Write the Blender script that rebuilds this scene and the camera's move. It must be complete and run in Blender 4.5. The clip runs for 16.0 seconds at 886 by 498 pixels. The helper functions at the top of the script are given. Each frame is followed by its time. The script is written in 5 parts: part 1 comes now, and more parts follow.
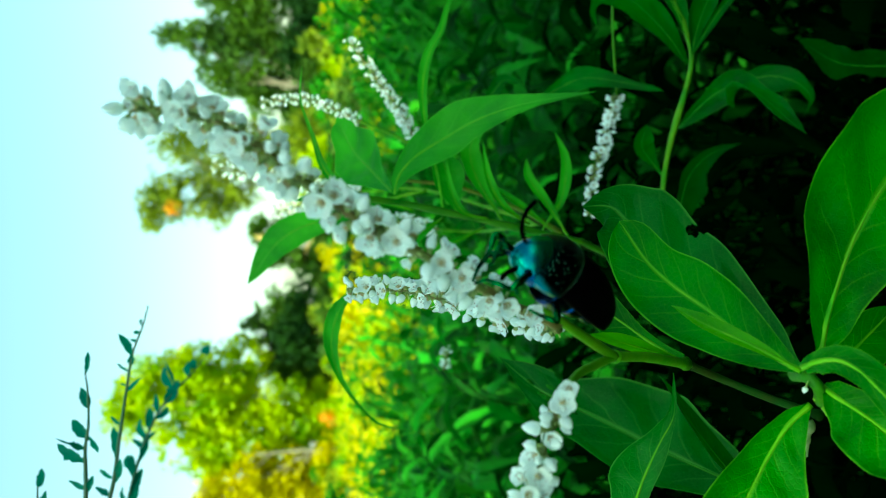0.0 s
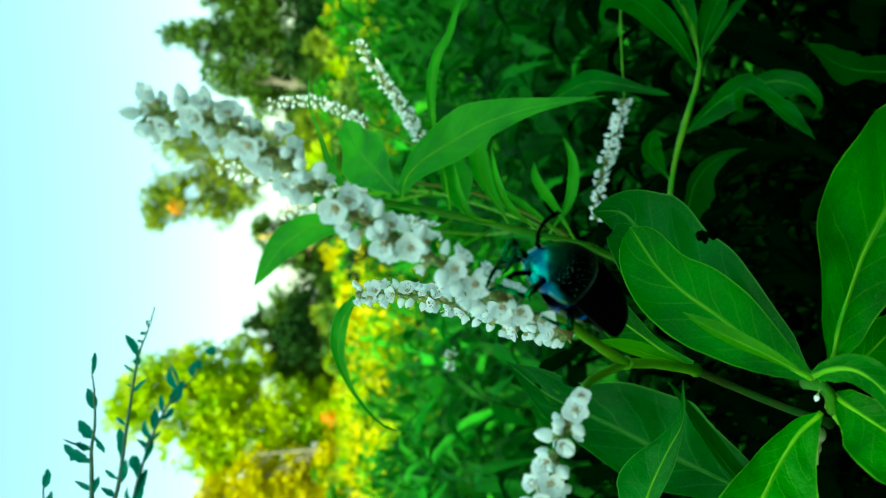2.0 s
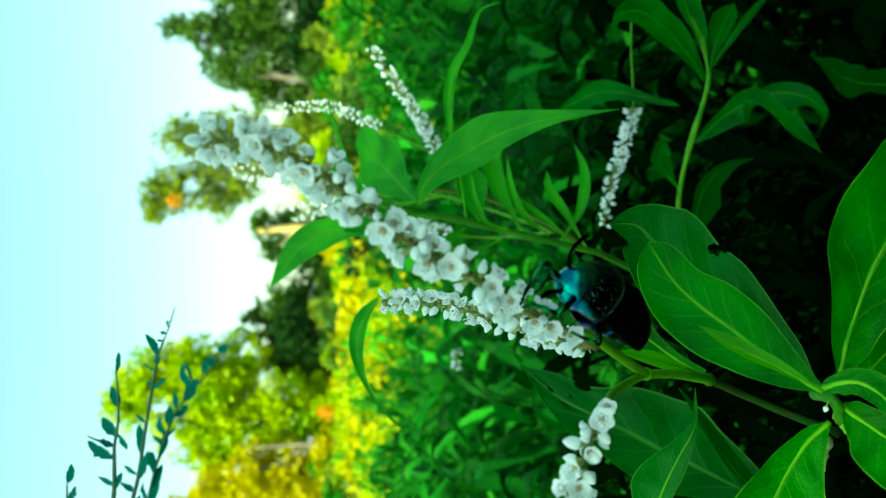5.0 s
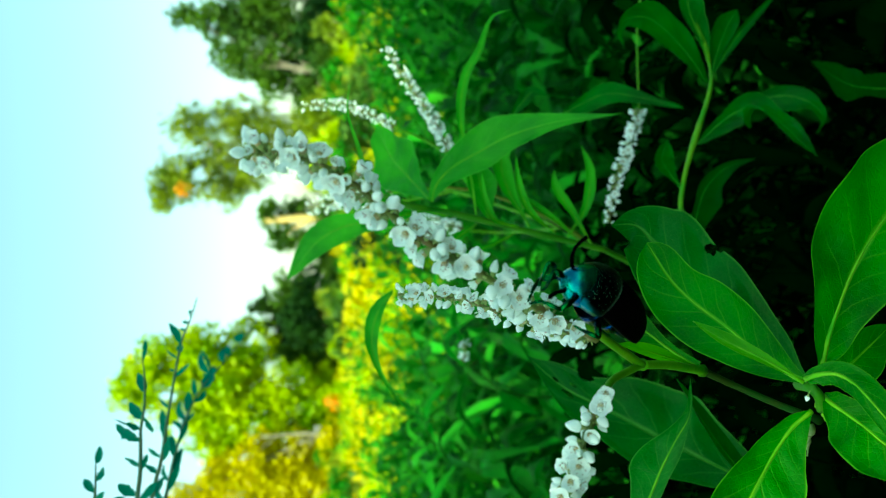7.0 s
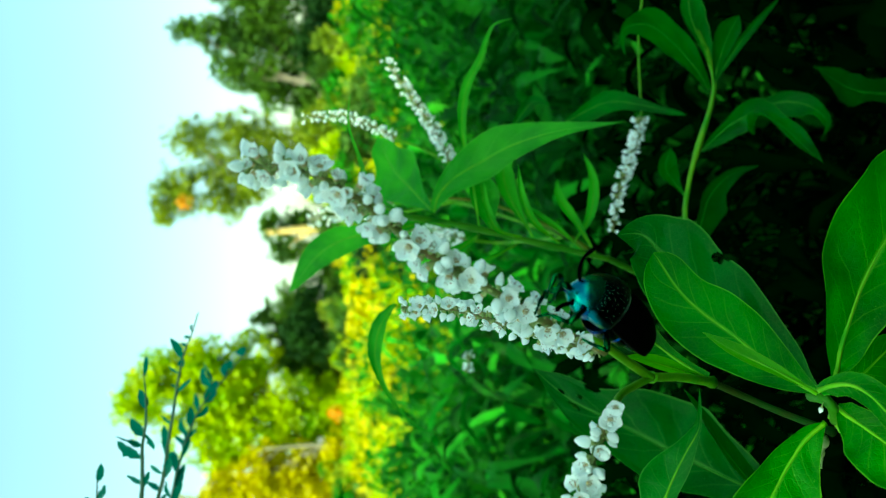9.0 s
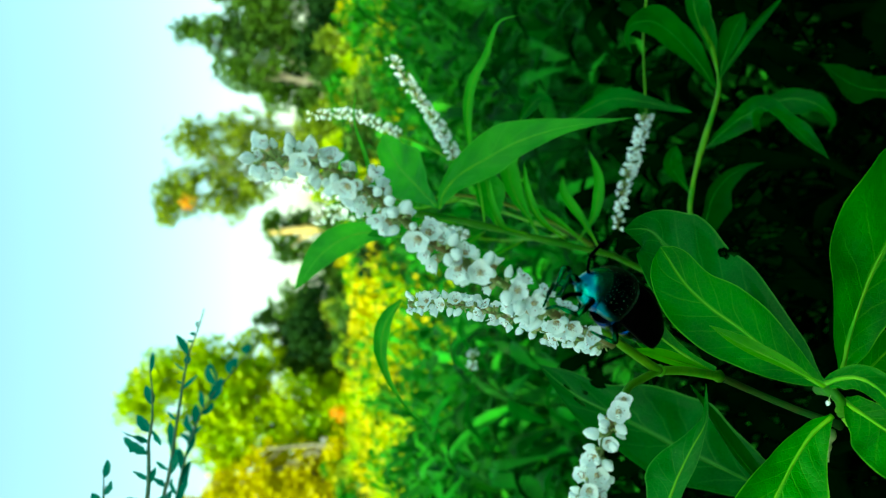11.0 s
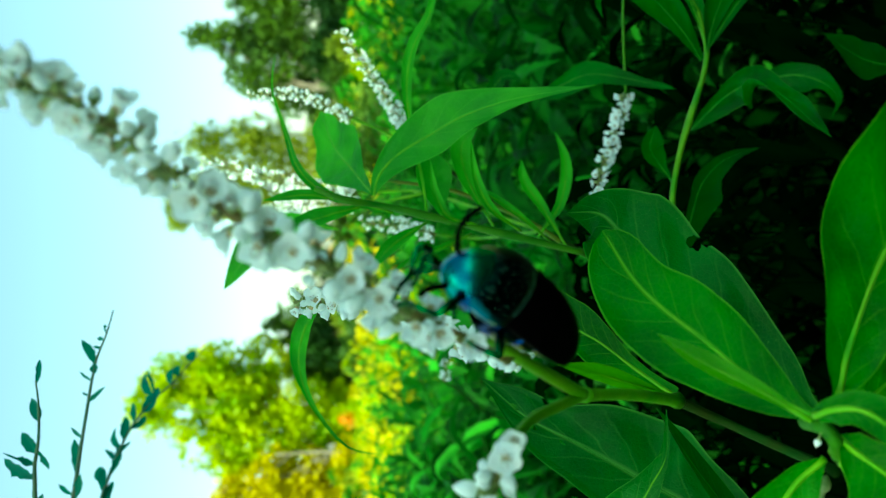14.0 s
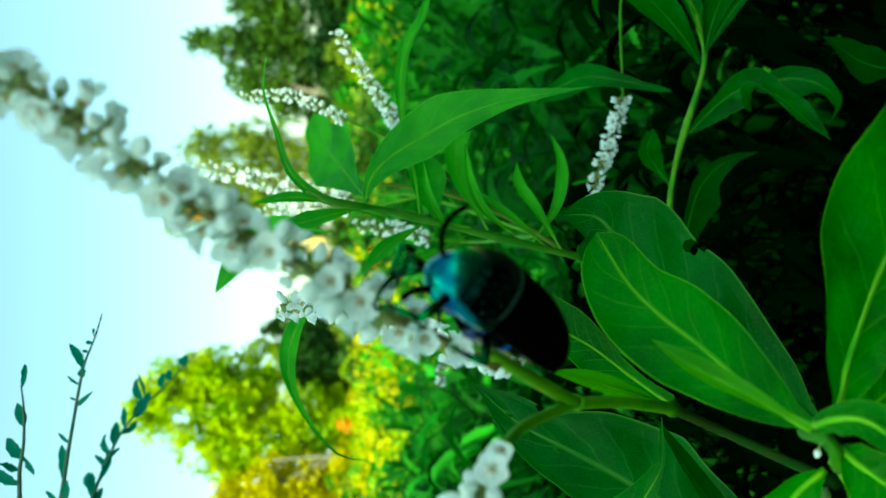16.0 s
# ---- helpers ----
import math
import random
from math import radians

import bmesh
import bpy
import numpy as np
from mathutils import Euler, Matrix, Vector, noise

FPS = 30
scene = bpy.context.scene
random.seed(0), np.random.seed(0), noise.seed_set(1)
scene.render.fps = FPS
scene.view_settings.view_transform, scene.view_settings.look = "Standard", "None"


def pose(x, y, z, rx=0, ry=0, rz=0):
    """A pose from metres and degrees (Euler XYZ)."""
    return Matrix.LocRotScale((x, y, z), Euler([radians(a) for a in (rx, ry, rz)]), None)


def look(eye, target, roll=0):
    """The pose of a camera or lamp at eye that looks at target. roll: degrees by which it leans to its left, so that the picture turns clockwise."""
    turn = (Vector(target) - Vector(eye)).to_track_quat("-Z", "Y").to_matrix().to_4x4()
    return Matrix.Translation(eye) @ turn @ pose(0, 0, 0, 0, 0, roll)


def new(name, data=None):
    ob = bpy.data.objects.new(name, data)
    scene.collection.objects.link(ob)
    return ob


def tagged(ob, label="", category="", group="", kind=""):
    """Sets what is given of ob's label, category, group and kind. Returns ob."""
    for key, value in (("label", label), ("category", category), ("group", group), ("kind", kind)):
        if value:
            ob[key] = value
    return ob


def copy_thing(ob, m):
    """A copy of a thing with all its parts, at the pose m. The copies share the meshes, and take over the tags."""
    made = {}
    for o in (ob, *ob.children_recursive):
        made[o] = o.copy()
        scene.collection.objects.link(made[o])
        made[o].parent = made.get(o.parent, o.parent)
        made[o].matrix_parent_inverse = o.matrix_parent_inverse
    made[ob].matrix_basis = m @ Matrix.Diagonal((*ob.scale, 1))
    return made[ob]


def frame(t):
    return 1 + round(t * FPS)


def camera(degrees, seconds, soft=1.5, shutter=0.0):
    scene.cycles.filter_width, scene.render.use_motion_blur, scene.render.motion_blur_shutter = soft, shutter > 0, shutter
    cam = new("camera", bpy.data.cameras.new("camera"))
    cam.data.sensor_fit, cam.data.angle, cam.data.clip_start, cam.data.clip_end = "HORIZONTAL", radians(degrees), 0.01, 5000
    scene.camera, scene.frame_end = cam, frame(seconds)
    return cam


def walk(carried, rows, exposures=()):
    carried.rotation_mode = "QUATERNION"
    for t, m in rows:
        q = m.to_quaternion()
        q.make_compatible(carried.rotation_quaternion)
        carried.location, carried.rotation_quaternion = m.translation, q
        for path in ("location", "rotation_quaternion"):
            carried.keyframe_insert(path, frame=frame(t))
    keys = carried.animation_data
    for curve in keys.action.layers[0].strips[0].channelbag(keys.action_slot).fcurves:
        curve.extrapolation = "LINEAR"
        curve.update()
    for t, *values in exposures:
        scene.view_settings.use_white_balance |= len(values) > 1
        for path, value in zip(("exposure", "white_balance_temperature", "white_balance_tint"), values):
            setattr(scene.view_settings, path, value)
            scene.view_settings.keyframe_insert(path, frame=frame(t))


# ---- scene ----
# ---------------------------------------------------------------- camera
cam = camera(56.796, 16.0, soft=1.15)
cam.data.dof.use_dof = True
cam.data.dof.focus_distance = 0.31
cam.data.dof.aperture_fstop = 14.0
walk(cam, [
    (0, look((-0.01136, 0.02972, 1.22876), (-0.00870, 1.01769, 1.07410), -90.780)),
    (0.5, look((-0.00967, 0.03032, 1.22889), (-0.00640, 1.01842, 1.07512), -90.800)),
    (1, look((-0.00721, 0.03053, 1.22881), (-0.00104, 1.01831, 1.07308), -90.802)),
    (1.5, look((-0.00739, 0.03032, 1.23023), (-0.00256, 1.01845, 1.07668), -90.670)),
    (2, look((-0.01005, 0.03029, 1.23139), (-0.00608, 1.01877, 1.08007), -90.368)),
    (2.5, look((-0.01157, 0.03004, 1.23103), (-0.00603, 1.01826, 1.07814), -90.104)),
    (3, look((-0.01028, 0.02973, 1.22785), (-0.00576, 1.01773, 1.07349), -90.263)),
    (3.5, look((-0.00981, 0.02894, 1.22836), (-0.00726, 1.01722, 1.07577), -90.405)),
    (4, look((-0.00705, 0.02351, 1.23517), (-0.00418, 1.01156, 1.08104), -90.344)),
    (6.5, look((-0.00215, 0.00510, 1.24790), (-0.01039, 0.99395, 1.09921), -89.027)),
    (7, look((-0.00093, -0.00516, 1.25010), (-0.01310, 0.98419, 1.10509), -89.439)),
    (7.5, look((-0.00214, -0.00338, 1.25002), (-0.01195, 0.98613, 1.10585), -89.512)),
    (8, look((-0.00313, -0.00379, 1.25026), (-0.00944, 0.98582, 1.10662), -89.670)),
    (8.5, look((-0.00062, -0.00184, 1.24961), (0.00248, 0.98770, 1.10537), -89.839)),
    (9, look((-0.00003, -0.00001, 1.24998), (-0.00024, 0.98977, 1.10733), -90.002)),
    (11.5, look((-0.00288, -0.00080, 1.25210), (-0.00288, 0.98945, 1.11276), -89.997)),
    (12, look((-0.00318, 0.00162, 1.24742), (-0.00403, 0.99104, 1.10234), -90.031)),
    (12.5, look((-0.00417, 0.01225, 1.23403), (-0.00575, 1.00174, 1.08944), -89.749)),
    (13, look((-0.00743, 0.03824, 1.21953), (-0.00754, 1.02817, 1.07795), -89.390)),
    (13.5, look((-0.00567, 0.05393, 1.21355), (-0.00227, 1.04549, 1.08397), -89.563)),
    (14, look((-0.00954, 0.06869, 1.20046), (-0.00124, 1.06064, 1.07411), -89.534)),
    (14.5, look((-0.00747, 0.07394, 1.19723), (0.00413, 1.06702, 1.08032), -89.755)),
    (15, look((-0.00970, 0.07519, 1.19726), (0.00186, 1.06824, 1.08010), -89.588)),
    (15.5, look((-0.01043, 0.07268, 1.19745), (0.00258, 1.06555, 1.07893), -89.468)),
    (16, look((-0.01027, 0.07542, 1.19671), (0.00441, 1.06711, 1.06891), -89.238)),
], exposures=[(0.0, 1.31, 7250, -34), (16.0, 1.31, 7250, -34)])

# ---------------------------------------------------------------- light
SUN_ELEVATION, SUN_AZIMUTH = radians(60), radians(215)   # azimuth from +y, clockwise seen from above
world = bpy.data.worlds.new("sky")
scene.world = world
world.use_nodes = True
wn = world.node_tree.nodes
sky = wn.new("ShaderNodeTexSky")
sky.sky_type, sky.sun_disc = "NISHITA", False
sky.sun_elevation, sky.sun_rotation = SUN_ELEVATION, SUN_AZIMUTH
sky.air_density, sky.dust_density, sky.ozone_density = 1.0, 1.6, 1.0
wn["Background"].inputs[1].default_value = 0.15
world.node_tree.links.new(sky.outputs[0], wn["Background"].inputs[0])
sun_way = Vector((math.sin(SUN_AZIMUTH) * math.cos(SUN_ELEVATION), math.cos(SUN_AZIMUTH) * math.cos(SUN_ELEVATION), math.sin(SUN_ELEVATION)))
sun = new("sun", bpy.data.lights.new("sun", "SUN"))
sun.data.energy, sun.data.angle, sun.data.color = 4.6, radians(0.5), (1.0, 0.95, 0.86)
sun.matrix_basis = look(sun_way * 60, (0, 0, 0))


# ---------------------------------------------------------------- materials
def material(name):
    m = bpy.data.materials.new(name)
    m.use_nodes = True
    n, l = m.node_tree.nodes, m.node_tree.links
    return m, n, l, n["Principled BSDF"]


def mixed(n, l, fac, a, b):
    mix = n.new("ShaderNodeMix")
    mix.data_type = "RGBA"
    for socket, value in ((mix.inputs[0], fac), (mix.inputs[6], a), (mix.inputs[7], b)):
        if isinstance(value, (int, float)):
            socket.default_value = value
        elif isinstance(value, tuple):
            socket.default_value = (*value, 1)
        else:
            l.new(value, socket)
    return mix.outputs[2]


def math_node(n, l, op, a, b=0.0, clamp=False):
    node = n.new("ShaderNodeMath")
    node.operation, node.use_clamp = op, clamp
    for socket, value in zip(node.inputs, (a, b)):
        if isinstance(value, (int, float)):
            socket.default_value = value
        else:
            l.new(value, socket)
    return node.outputs[0]


def noise_node(n, l, scale, detail=3.0, vector=None):
    node = n.new("ShaderNodeTexNoise")
    node.inputs["Scale"].default_value, node.inputs["Detail"].default_value = scale, detail
    if vector is None:
        vector = n.new("ShaderNodeTexCoord").outputs["Object"]
    l.new(vector, node.inputs["Vector"])
    return node.outputs[0]


def leaf_material(name, blade, dark, vein, glow, rough=0.42, translucent=0.3, veins=9.0, gloss=0.13):
    """Leaf: side veins over the leaf's own across/along coordinates, blotches, fine grain and see-through light."""
    m, n, l, bsdf = material(name)
    uv = n.new("ShaderNodeUVMap").outputs[0]
    split = n.new("ShaderNodeSeparateXYZ")
    l.new(uv, split.inputs[0])
    side = math_node(n, l, "ABSOLUTE", math_node(n, l, "SUBTRACT", split.outputs[0], 0.5))
    run = math_node(n, l, "SUBTRACT", math_node(n, l, "MULTIPLY", split.outputs[1], veins), math_node(n, l, "MULTIPLY", math_node(n, l, "POWER", side, 0.8), 3.2))
    warp = math_node(n, l, "MULTIPLY", noise_node(n, l, 60.0), 0.5)
    saw = math_node(n, l, "ABSOLUTE", math_node(n, l, "SUBTRACT", math_node(n, l, "FRACT", math_node(n, l, "ADD", run, warp)), 0.5))
    line = math_node(n, l, "SUBTRACT", 1.0, math_node(n, l, "MULTIPLY", saw, 13.0), True)
    fade = math_node(n, l, "SUBTRACT", 1.0, math_node(n, l, "MULTIPLY", side, 1.7), True)
    line = math_node(n, l, "MULTIPLY", line, fade)
    rib = math_node(n, l, "SUBTRACT", 1.0, math_node(n, l, "MULTIPLY", side, 26.0), True)
    edge = math_node(n, l, "MULTIPLY", math_node(n, l, "SUBTRACT", side, 0.478), 55.0, True)
    net = n.new("ShaderNodeTexVoronoi")
    net.feature = "DISTANCE_TO_EDGE"
    net.inputs["Scale"].default_value = 520.0
    l.new(n.new("ShaderNodeTexCoord").outputs["Object"], net.inputs["Vector"])
    mesh_line = math_node(n, l, "SUBTRACT", 1.0, math_node(n, l, "MULTIPLY", net.outputs["Distance"], 9.0), True)
    line = math_node(n, l, "MAXIMUM", math_node(n, l, "MULTIPLY", line, 0.34), math_node(n, l, "MAXIMUM", rib, math_node(n, l, "MULTIPLY", edge, 0.8)))
    random_value = n.new("ShaderNodeObjectInfo").outputs["Random"]
    # leaf blotches, their contrast raised to imitate lit patches and dark folds too
    blotch = math_node(n, l, "MULTIPLY", math_node(n, l, "SUBTRACT", noise_node(n, l, 30.0, 6.0), 0.36), 3.4, True)
    colour = mixed(n, l, blotch, dark, blade)
    speck = math_node(n, l, "GREATER_THAN", noise_node(n, l, 700.0, 2.0), 0.73)
    colour = mixed(n, l, math_node(n, l, "MULTIPLY", speck, 0.35), colour, vein)
    colour = mixed(n, l, math_node(n, l, "MULTIPLY", random_value, 0.3), colour, dark)
    colour = mixed(n, l, math_node(n, l, "MULTIPLY", mesh_line, 0.08), colour, vein)
    colour = mixed(n, l, line, colour, vein)
    l.new(colour, bsdf.inputs["Base Color"])
    grain = noise_node(n, l, 500.0, 4.0)
    l.new(math_node(n, l, "ADD", math_node(n, l, "MULTIPLY", grain, 0.2), rough - 0.1), bsdf.inputs["Roughness"])
    bsdf.inputs["Specular IOR Level"].default_value = gloss
    bump = n.new("ShaderNodeBump")
    bump.inputs["Strength"].default_value, bump.inputs["Distance"].default_value = 0.6, 0.0007
    height = math_node(n, l, "ADD", math_node(n, l, "MULTIPLY", grain, 0.25), math_node(n, l, "MULTIPLY", line, -1.0))
    height = math_node(n, l, "ADD", height, math_node(n, l, "MULTIPLY", mesh_line, -0.2))
    height = math_node(n, l, "ADD", height, math_node(n, l, "MULTIPLY", noise_node(n, l, 130.0, 3.0), 3.5))
    l.new(height, bump.inputs["Height"])
    l.new(bump.outputs[0], bsdf.inputs["Normal"])
    thin = n.new("ShaderNodeBsdfTranslucent")
    thin.inputs[0].default_value = (*glow, 1)
    blend = n.new("ShaderNodeMixShader")
    blend.inputs[0].default_value = translucent
    l.new(bsdf.outputs[0], blend.inputs[1])
    l.new(thin.outputs[0], blend.inputs[2])
    l.new(blend.outputs[0], n["Material Output"].inputs[0])
    return m


def plain_material(name, a, b, scale, rough=0.5, metal=0.0, bump=0.0, specular=0.5, thin=0.0, island=0.0, detail=4.0, each=0.0):
    """Two tones mixed by noise, with fine relief; island: how far single pieces differ."""
    m, n, l, bsdf = material(name)
    fac = math_node(n, l, "MULTIPLY", math_node(n, l, "SUBTRACT", noise_node(n, l, scale, detail), 0.3), 2.5, True)
    if island:
        one = n.new("ShaderNodeNewGeometry").outputs["Random Per Island"]
        fac = math_node(n, l, "ADD", math_node(n, l, "MULTIPLY", fac, 1 - island), math_node(n, l, "MULTIPLY", one, island))
    if each:
        # the power favours the dark tone, in place of self-shadow in the thicket
        one = math_node(n, l, "POWER", n.new("ShaderNodeObjectInfo").outputs["Random"], 1.8)
        fac = math_node(n, l, "ADD", math_node(n, l, "MULTIPLY", fac, 1 - each), math_node(n, l, "MULTIPLY", one, each))
    colour = mixed(n, l, fac, a, b)
    l.new(colour, bsdf.inputs["Base Color"])
    bsdf.inputs["Roughness"].default_value, bsdf.inputs["Metallic"].default_value = rough, metal
    bsdf.inputs["Specular IOR Level"].default_value = specular
    if bump:
        node = n.new("ShaderNodeBump")
        node.inputs["Strength"].default_value, node.inputs["Distance"].default_value = 0.6, bump
        l.new(noise_node(n, l, scale * 6, 4.0), node.inputs["Height"])
        l.new(node.outputs[0], bsdf.inputs["Normal"])
    if thin:
        glow = n.new("ShaderNodeBsdfTranslucent")
        l.new(colour, glow.inputs[0])
        blend = n.new("ShaderNodeMixShader")
        blend.inputs[0].default_value = thin
        l.new(bsdf.outputs[0], blend.inputs[1])
        l.new(glow.outputs[0], blend.inputs[2])
        l.new(blend.outputs[0], n["Material Output"].inputs[0])
    return m


LEAF = leaf_material("broad_leaf", (0.032, 0.27, 0.002), (0.005, 0.06, 0.001), (0.15, 0.46, 0.02), (0.034, 0.28, 0.004), gloss=0.1)
# the broad leaf's green darkened: shade put into the colour
LEAF_DIMMED = leaf_material("shade_dimmed_leaf", (0.014, 0.155, 0.003), (0.003, 0.045, 0.0015), (0.06, 0.25, 0.015), (0.022, 0.2, 0.003), gloss=0.1)
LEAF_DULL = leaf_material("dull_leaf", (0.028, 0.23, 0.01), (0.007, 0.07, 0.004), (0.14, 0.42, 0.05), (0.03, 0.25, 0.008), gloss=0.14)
# the dull leaf darkened for shade on the leaves lying behind others
LEAF_BACK = leaf_material("shaded_back_leaf", (0.02, 0.165, 0.009), (0.006, 0.06, 0.004), (0.11, 0.34, 0.04), (0.022, 0.19, 0.006), gloss=0.12)
# darker still, with deep shade put into all its tones
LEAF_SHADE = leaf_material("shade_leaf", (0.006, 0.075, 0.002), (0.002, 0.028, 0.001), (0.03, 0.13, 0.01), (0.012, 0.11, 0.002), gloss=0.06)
LEAF_FAR = leaf_material("lance_leaf", (0.1, 0.48, 0.013), (0.03, 0.2, 0.008), (0.13, 0.46, 0.035), (0.07, 0.42, 0.012), rough=0.5, gloss=0.18)
LEAF_YOUNG = leaf_material("young_leaf", (0.075, 0.34, 0.005), (0.035, 0.2, 0.004), (0.19, 0.45, 0.02), (0.14, 0.5, 0.004), translucent=0.35)
# the next two leaf colours are near black: deep shade is put into them
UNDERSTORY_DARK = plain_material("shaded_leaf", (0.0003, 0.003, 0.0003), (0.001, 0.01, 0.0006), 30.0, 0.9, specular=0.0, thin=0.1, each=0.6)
HERB_SHADED = plain_material("shaded_herb_leaf", (0.0012, 0.012, 0.0012), (0.038, 0.235, 0.012), 30.0, 0.7, specular=0.06, thin=0.3, each=0.7)
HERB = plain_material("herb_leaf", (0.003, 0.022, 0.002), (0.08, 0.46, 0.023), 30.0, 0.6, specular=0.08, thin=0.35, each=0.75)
UNDERSTORY = plain_material("understory_leaf", (0.005, 0.04, 0.004), (0.085, 0.42, 0.018), 5.0, 0.6, specular=0.06, thin=0.35, island=0.6)
STEM = plain_material("green_stem", (0.05, 0.23, 0.005), (0.12, 0.3, 0.01), 90.0, 0.45, bump=0.0004, specular=0.15)
STEM_OCHRE = plain_material("ochre_stem", (0.04, 0.16, 0.006), (0.12, 0.12, 0.01), 70.0, 0.5, bump=0.0004, specular=0.12)
SHOOT = plain_material("green_shoot", (0.02, 0.13, 0.005), (0.06, 0.19, 0.008), 60.0, 0.5, bump=0.0004, specular=0.12)
# ruddy stem colour darkened to carry the shade among the leaves
STEM_RED_SHADED = plain_material("shaded_ruddy_stem", (0.006, 0.045, 0.003), (0.02, 0.034, 0.004), 70.0, 0.6, bump=0.0004, specular=0.03)
RACHIS = plain_material("rachis", (0.07, 0.15, 0.014), (0.18, 0.12, 0.03), 150.0, 0.55, bump=0.0004)
PETAL = plain_material("petal", (0.85, 0.97, 0.94), (0.93, 0.98, 0.9), 190.0, 0.5, bump=0.0002, specular=0.25, thin=0.42)
CENTRE = plain_material("flower_centre", (0.3, 0.24, 0.09), (0.5, 0.42, 0.2), 900.0, 0.6)
ANTHER = plain_material("anther", (0.2, 0.09, 0.06), (0.32, 0.17, 0.1), 900.0, 0.6)
CALYX = plain_material("calyx", (0.16, 0.3, 0.05), (0.4, 0.46, 0.16), 300.0, 0.5, thin=0.2)
# soil colour taken near black to deepen the shade beneath the plants
SOIL = plain_material("soil", (0.004, 0.006, 0.002), (0.012, 0.014, 0.005), 9.0, 1.0, specular=0.0, bump=0.02)
MEADOW = plain_material("meadow_ground", (0.16, 0.26, 0.006), (0.4, 0.42, 0.008), 0.35, 0.9, bump=0.03, specular=0.1)
GRASS = plain_material("meadow_grass", (0.22, 0.34, 0.005), (0.55, 0.54, 0.008), 0.4, 0.7, specular=0.15, thin=0.35, island=0.5)
BARK = plain_material("bark", (0.13, 0.11, 0.07), (0.26, 0.23, 0.16), 6.0, 0.9, bump=0.02)
BARK_WARM = plain_material("warm_bark", (0.45, 0.3, 0.1), (0.62, 0.45, 0.16), 5.0, 0.9, bump=0.02)
# crown tones vary in clumps by noise, imitating sunlit masses and dark interiors
CROWN_DARK = plain_material("dark_foliage", (0.003, 0.026, 0.008), (0.11, 0.22, 0.01), 0.8, 0.6, specular=0.15, thin=0.25, island=0.3)
# dark foliage darkened further: shade put into the colour
CROWN_SHADED = plain_material("shaded_foliage", (0.001, 0.012, 0.005), (0.025, 0.075, 0.008), 0.8, 0.7, specular=0.08, thin=0.15, island=0.3)
CROWN_OLIVE = plain_material("olive_foliage", (0.04, 0.1, 0.012), (0.36, 0.44, 0.014), 0.9, 0.6, specular=0.15, thin=0.3, island=0.35)
CROWN_LIME = plain_material("lime_foliage", (0.14, 0.36, 0.008), (0.58, 0.62, 0.008), 0.7, 0.6, specular=0.15, thin=0.35, island=0.3)
CROWN_GOLD = plain_material("golden_foliage", (0.36, 0.35, 0.008), (0.68, 0.56, 0.01), 0.7, 0.6, specular=0.15, thin=0.35, island=0.3)
BLOSSOM = plain_material("orange_blossom", (0.8, 0.3, 0.01), (0.9, 0.45, 0.02), 2.0, 0.6, thin=0.2, island=0.5)
TWIG_LEAF = plain_material("twig_leaf", (0.005, 0.16, 0.1), (0.015, 0.28, 0.14), 60.0, 0.5, specular=0.3, thin=0.45, each=0.5)
TWIG_BARK = plain_material("twig_bark", (0.03, 0.13, 0.06), (0.08, 0.14, 0.06), 90.0, 0.6)
SHELL = plain_material("beetle_shell", (0.0002, 0.0002, 0.0002), (0.0006, 0.0006, 0.0006), 300.0, 0.5, 0.0, 0.0002, 0.006)


# ---------------------------------------------------------------- mesh helpers
def link(name, mesh, parent=None, label=""):
    ob = new(name, mesh)
    ob.parent = parent
    if label:
        ob["label"] = label
    return ob


def mesh_of(name, verts, faces, mats, index=None, uvs=None, smooth=True):
    mesh = bpy.data.meshes.new(name)
    mesh.from_pydata([tuple(v) for v in verts], [], faces)
    for mat in mats if isinstance(mats, (list, tuple)) else [mats]:
        mesh.materials.append(mat)
    if index is not None:
        mesh.polygons.foreach_set("material_index", index)
    if uvs is not None:
        layer = mesh.uv_layers.new(name="UVMap")
        for loop in mesh.loops:
            layer.data[loop.index].uv = uvs[loop.vertex_index]
    mesh.polygons.foreach_set("use_smooth", [smooth] * len(mesh.polygons))
    mesh.update()
    return mesh


def bend(points, count):
    """A smooth line of count+1 points through the given ones."""
    pts = [Vector(p) for p in points]
    if len(pts) == 2:
        return [pts[0].lerp(pts[1], i / count) for i in range(count + 1)]
    full = [pts[0] * 2 - pts[1]] + pts + [pts[-1] * 2 - pts[-2]]
    out = []
    for i in range(count + 1):
        s = i / count * (len(pts) - 1)
        k = min(int(s), len(pts) - 2)
        u = s - k
        a, b, c, d = full[k:k + 4]
        out.append(0.5 * (2 * b + (c - a) * u + (2 * a - 5 * b + 4 * c - d) * u ** 2 + (3 * b - a - 3 * c + d) * u ** 3))
    return out


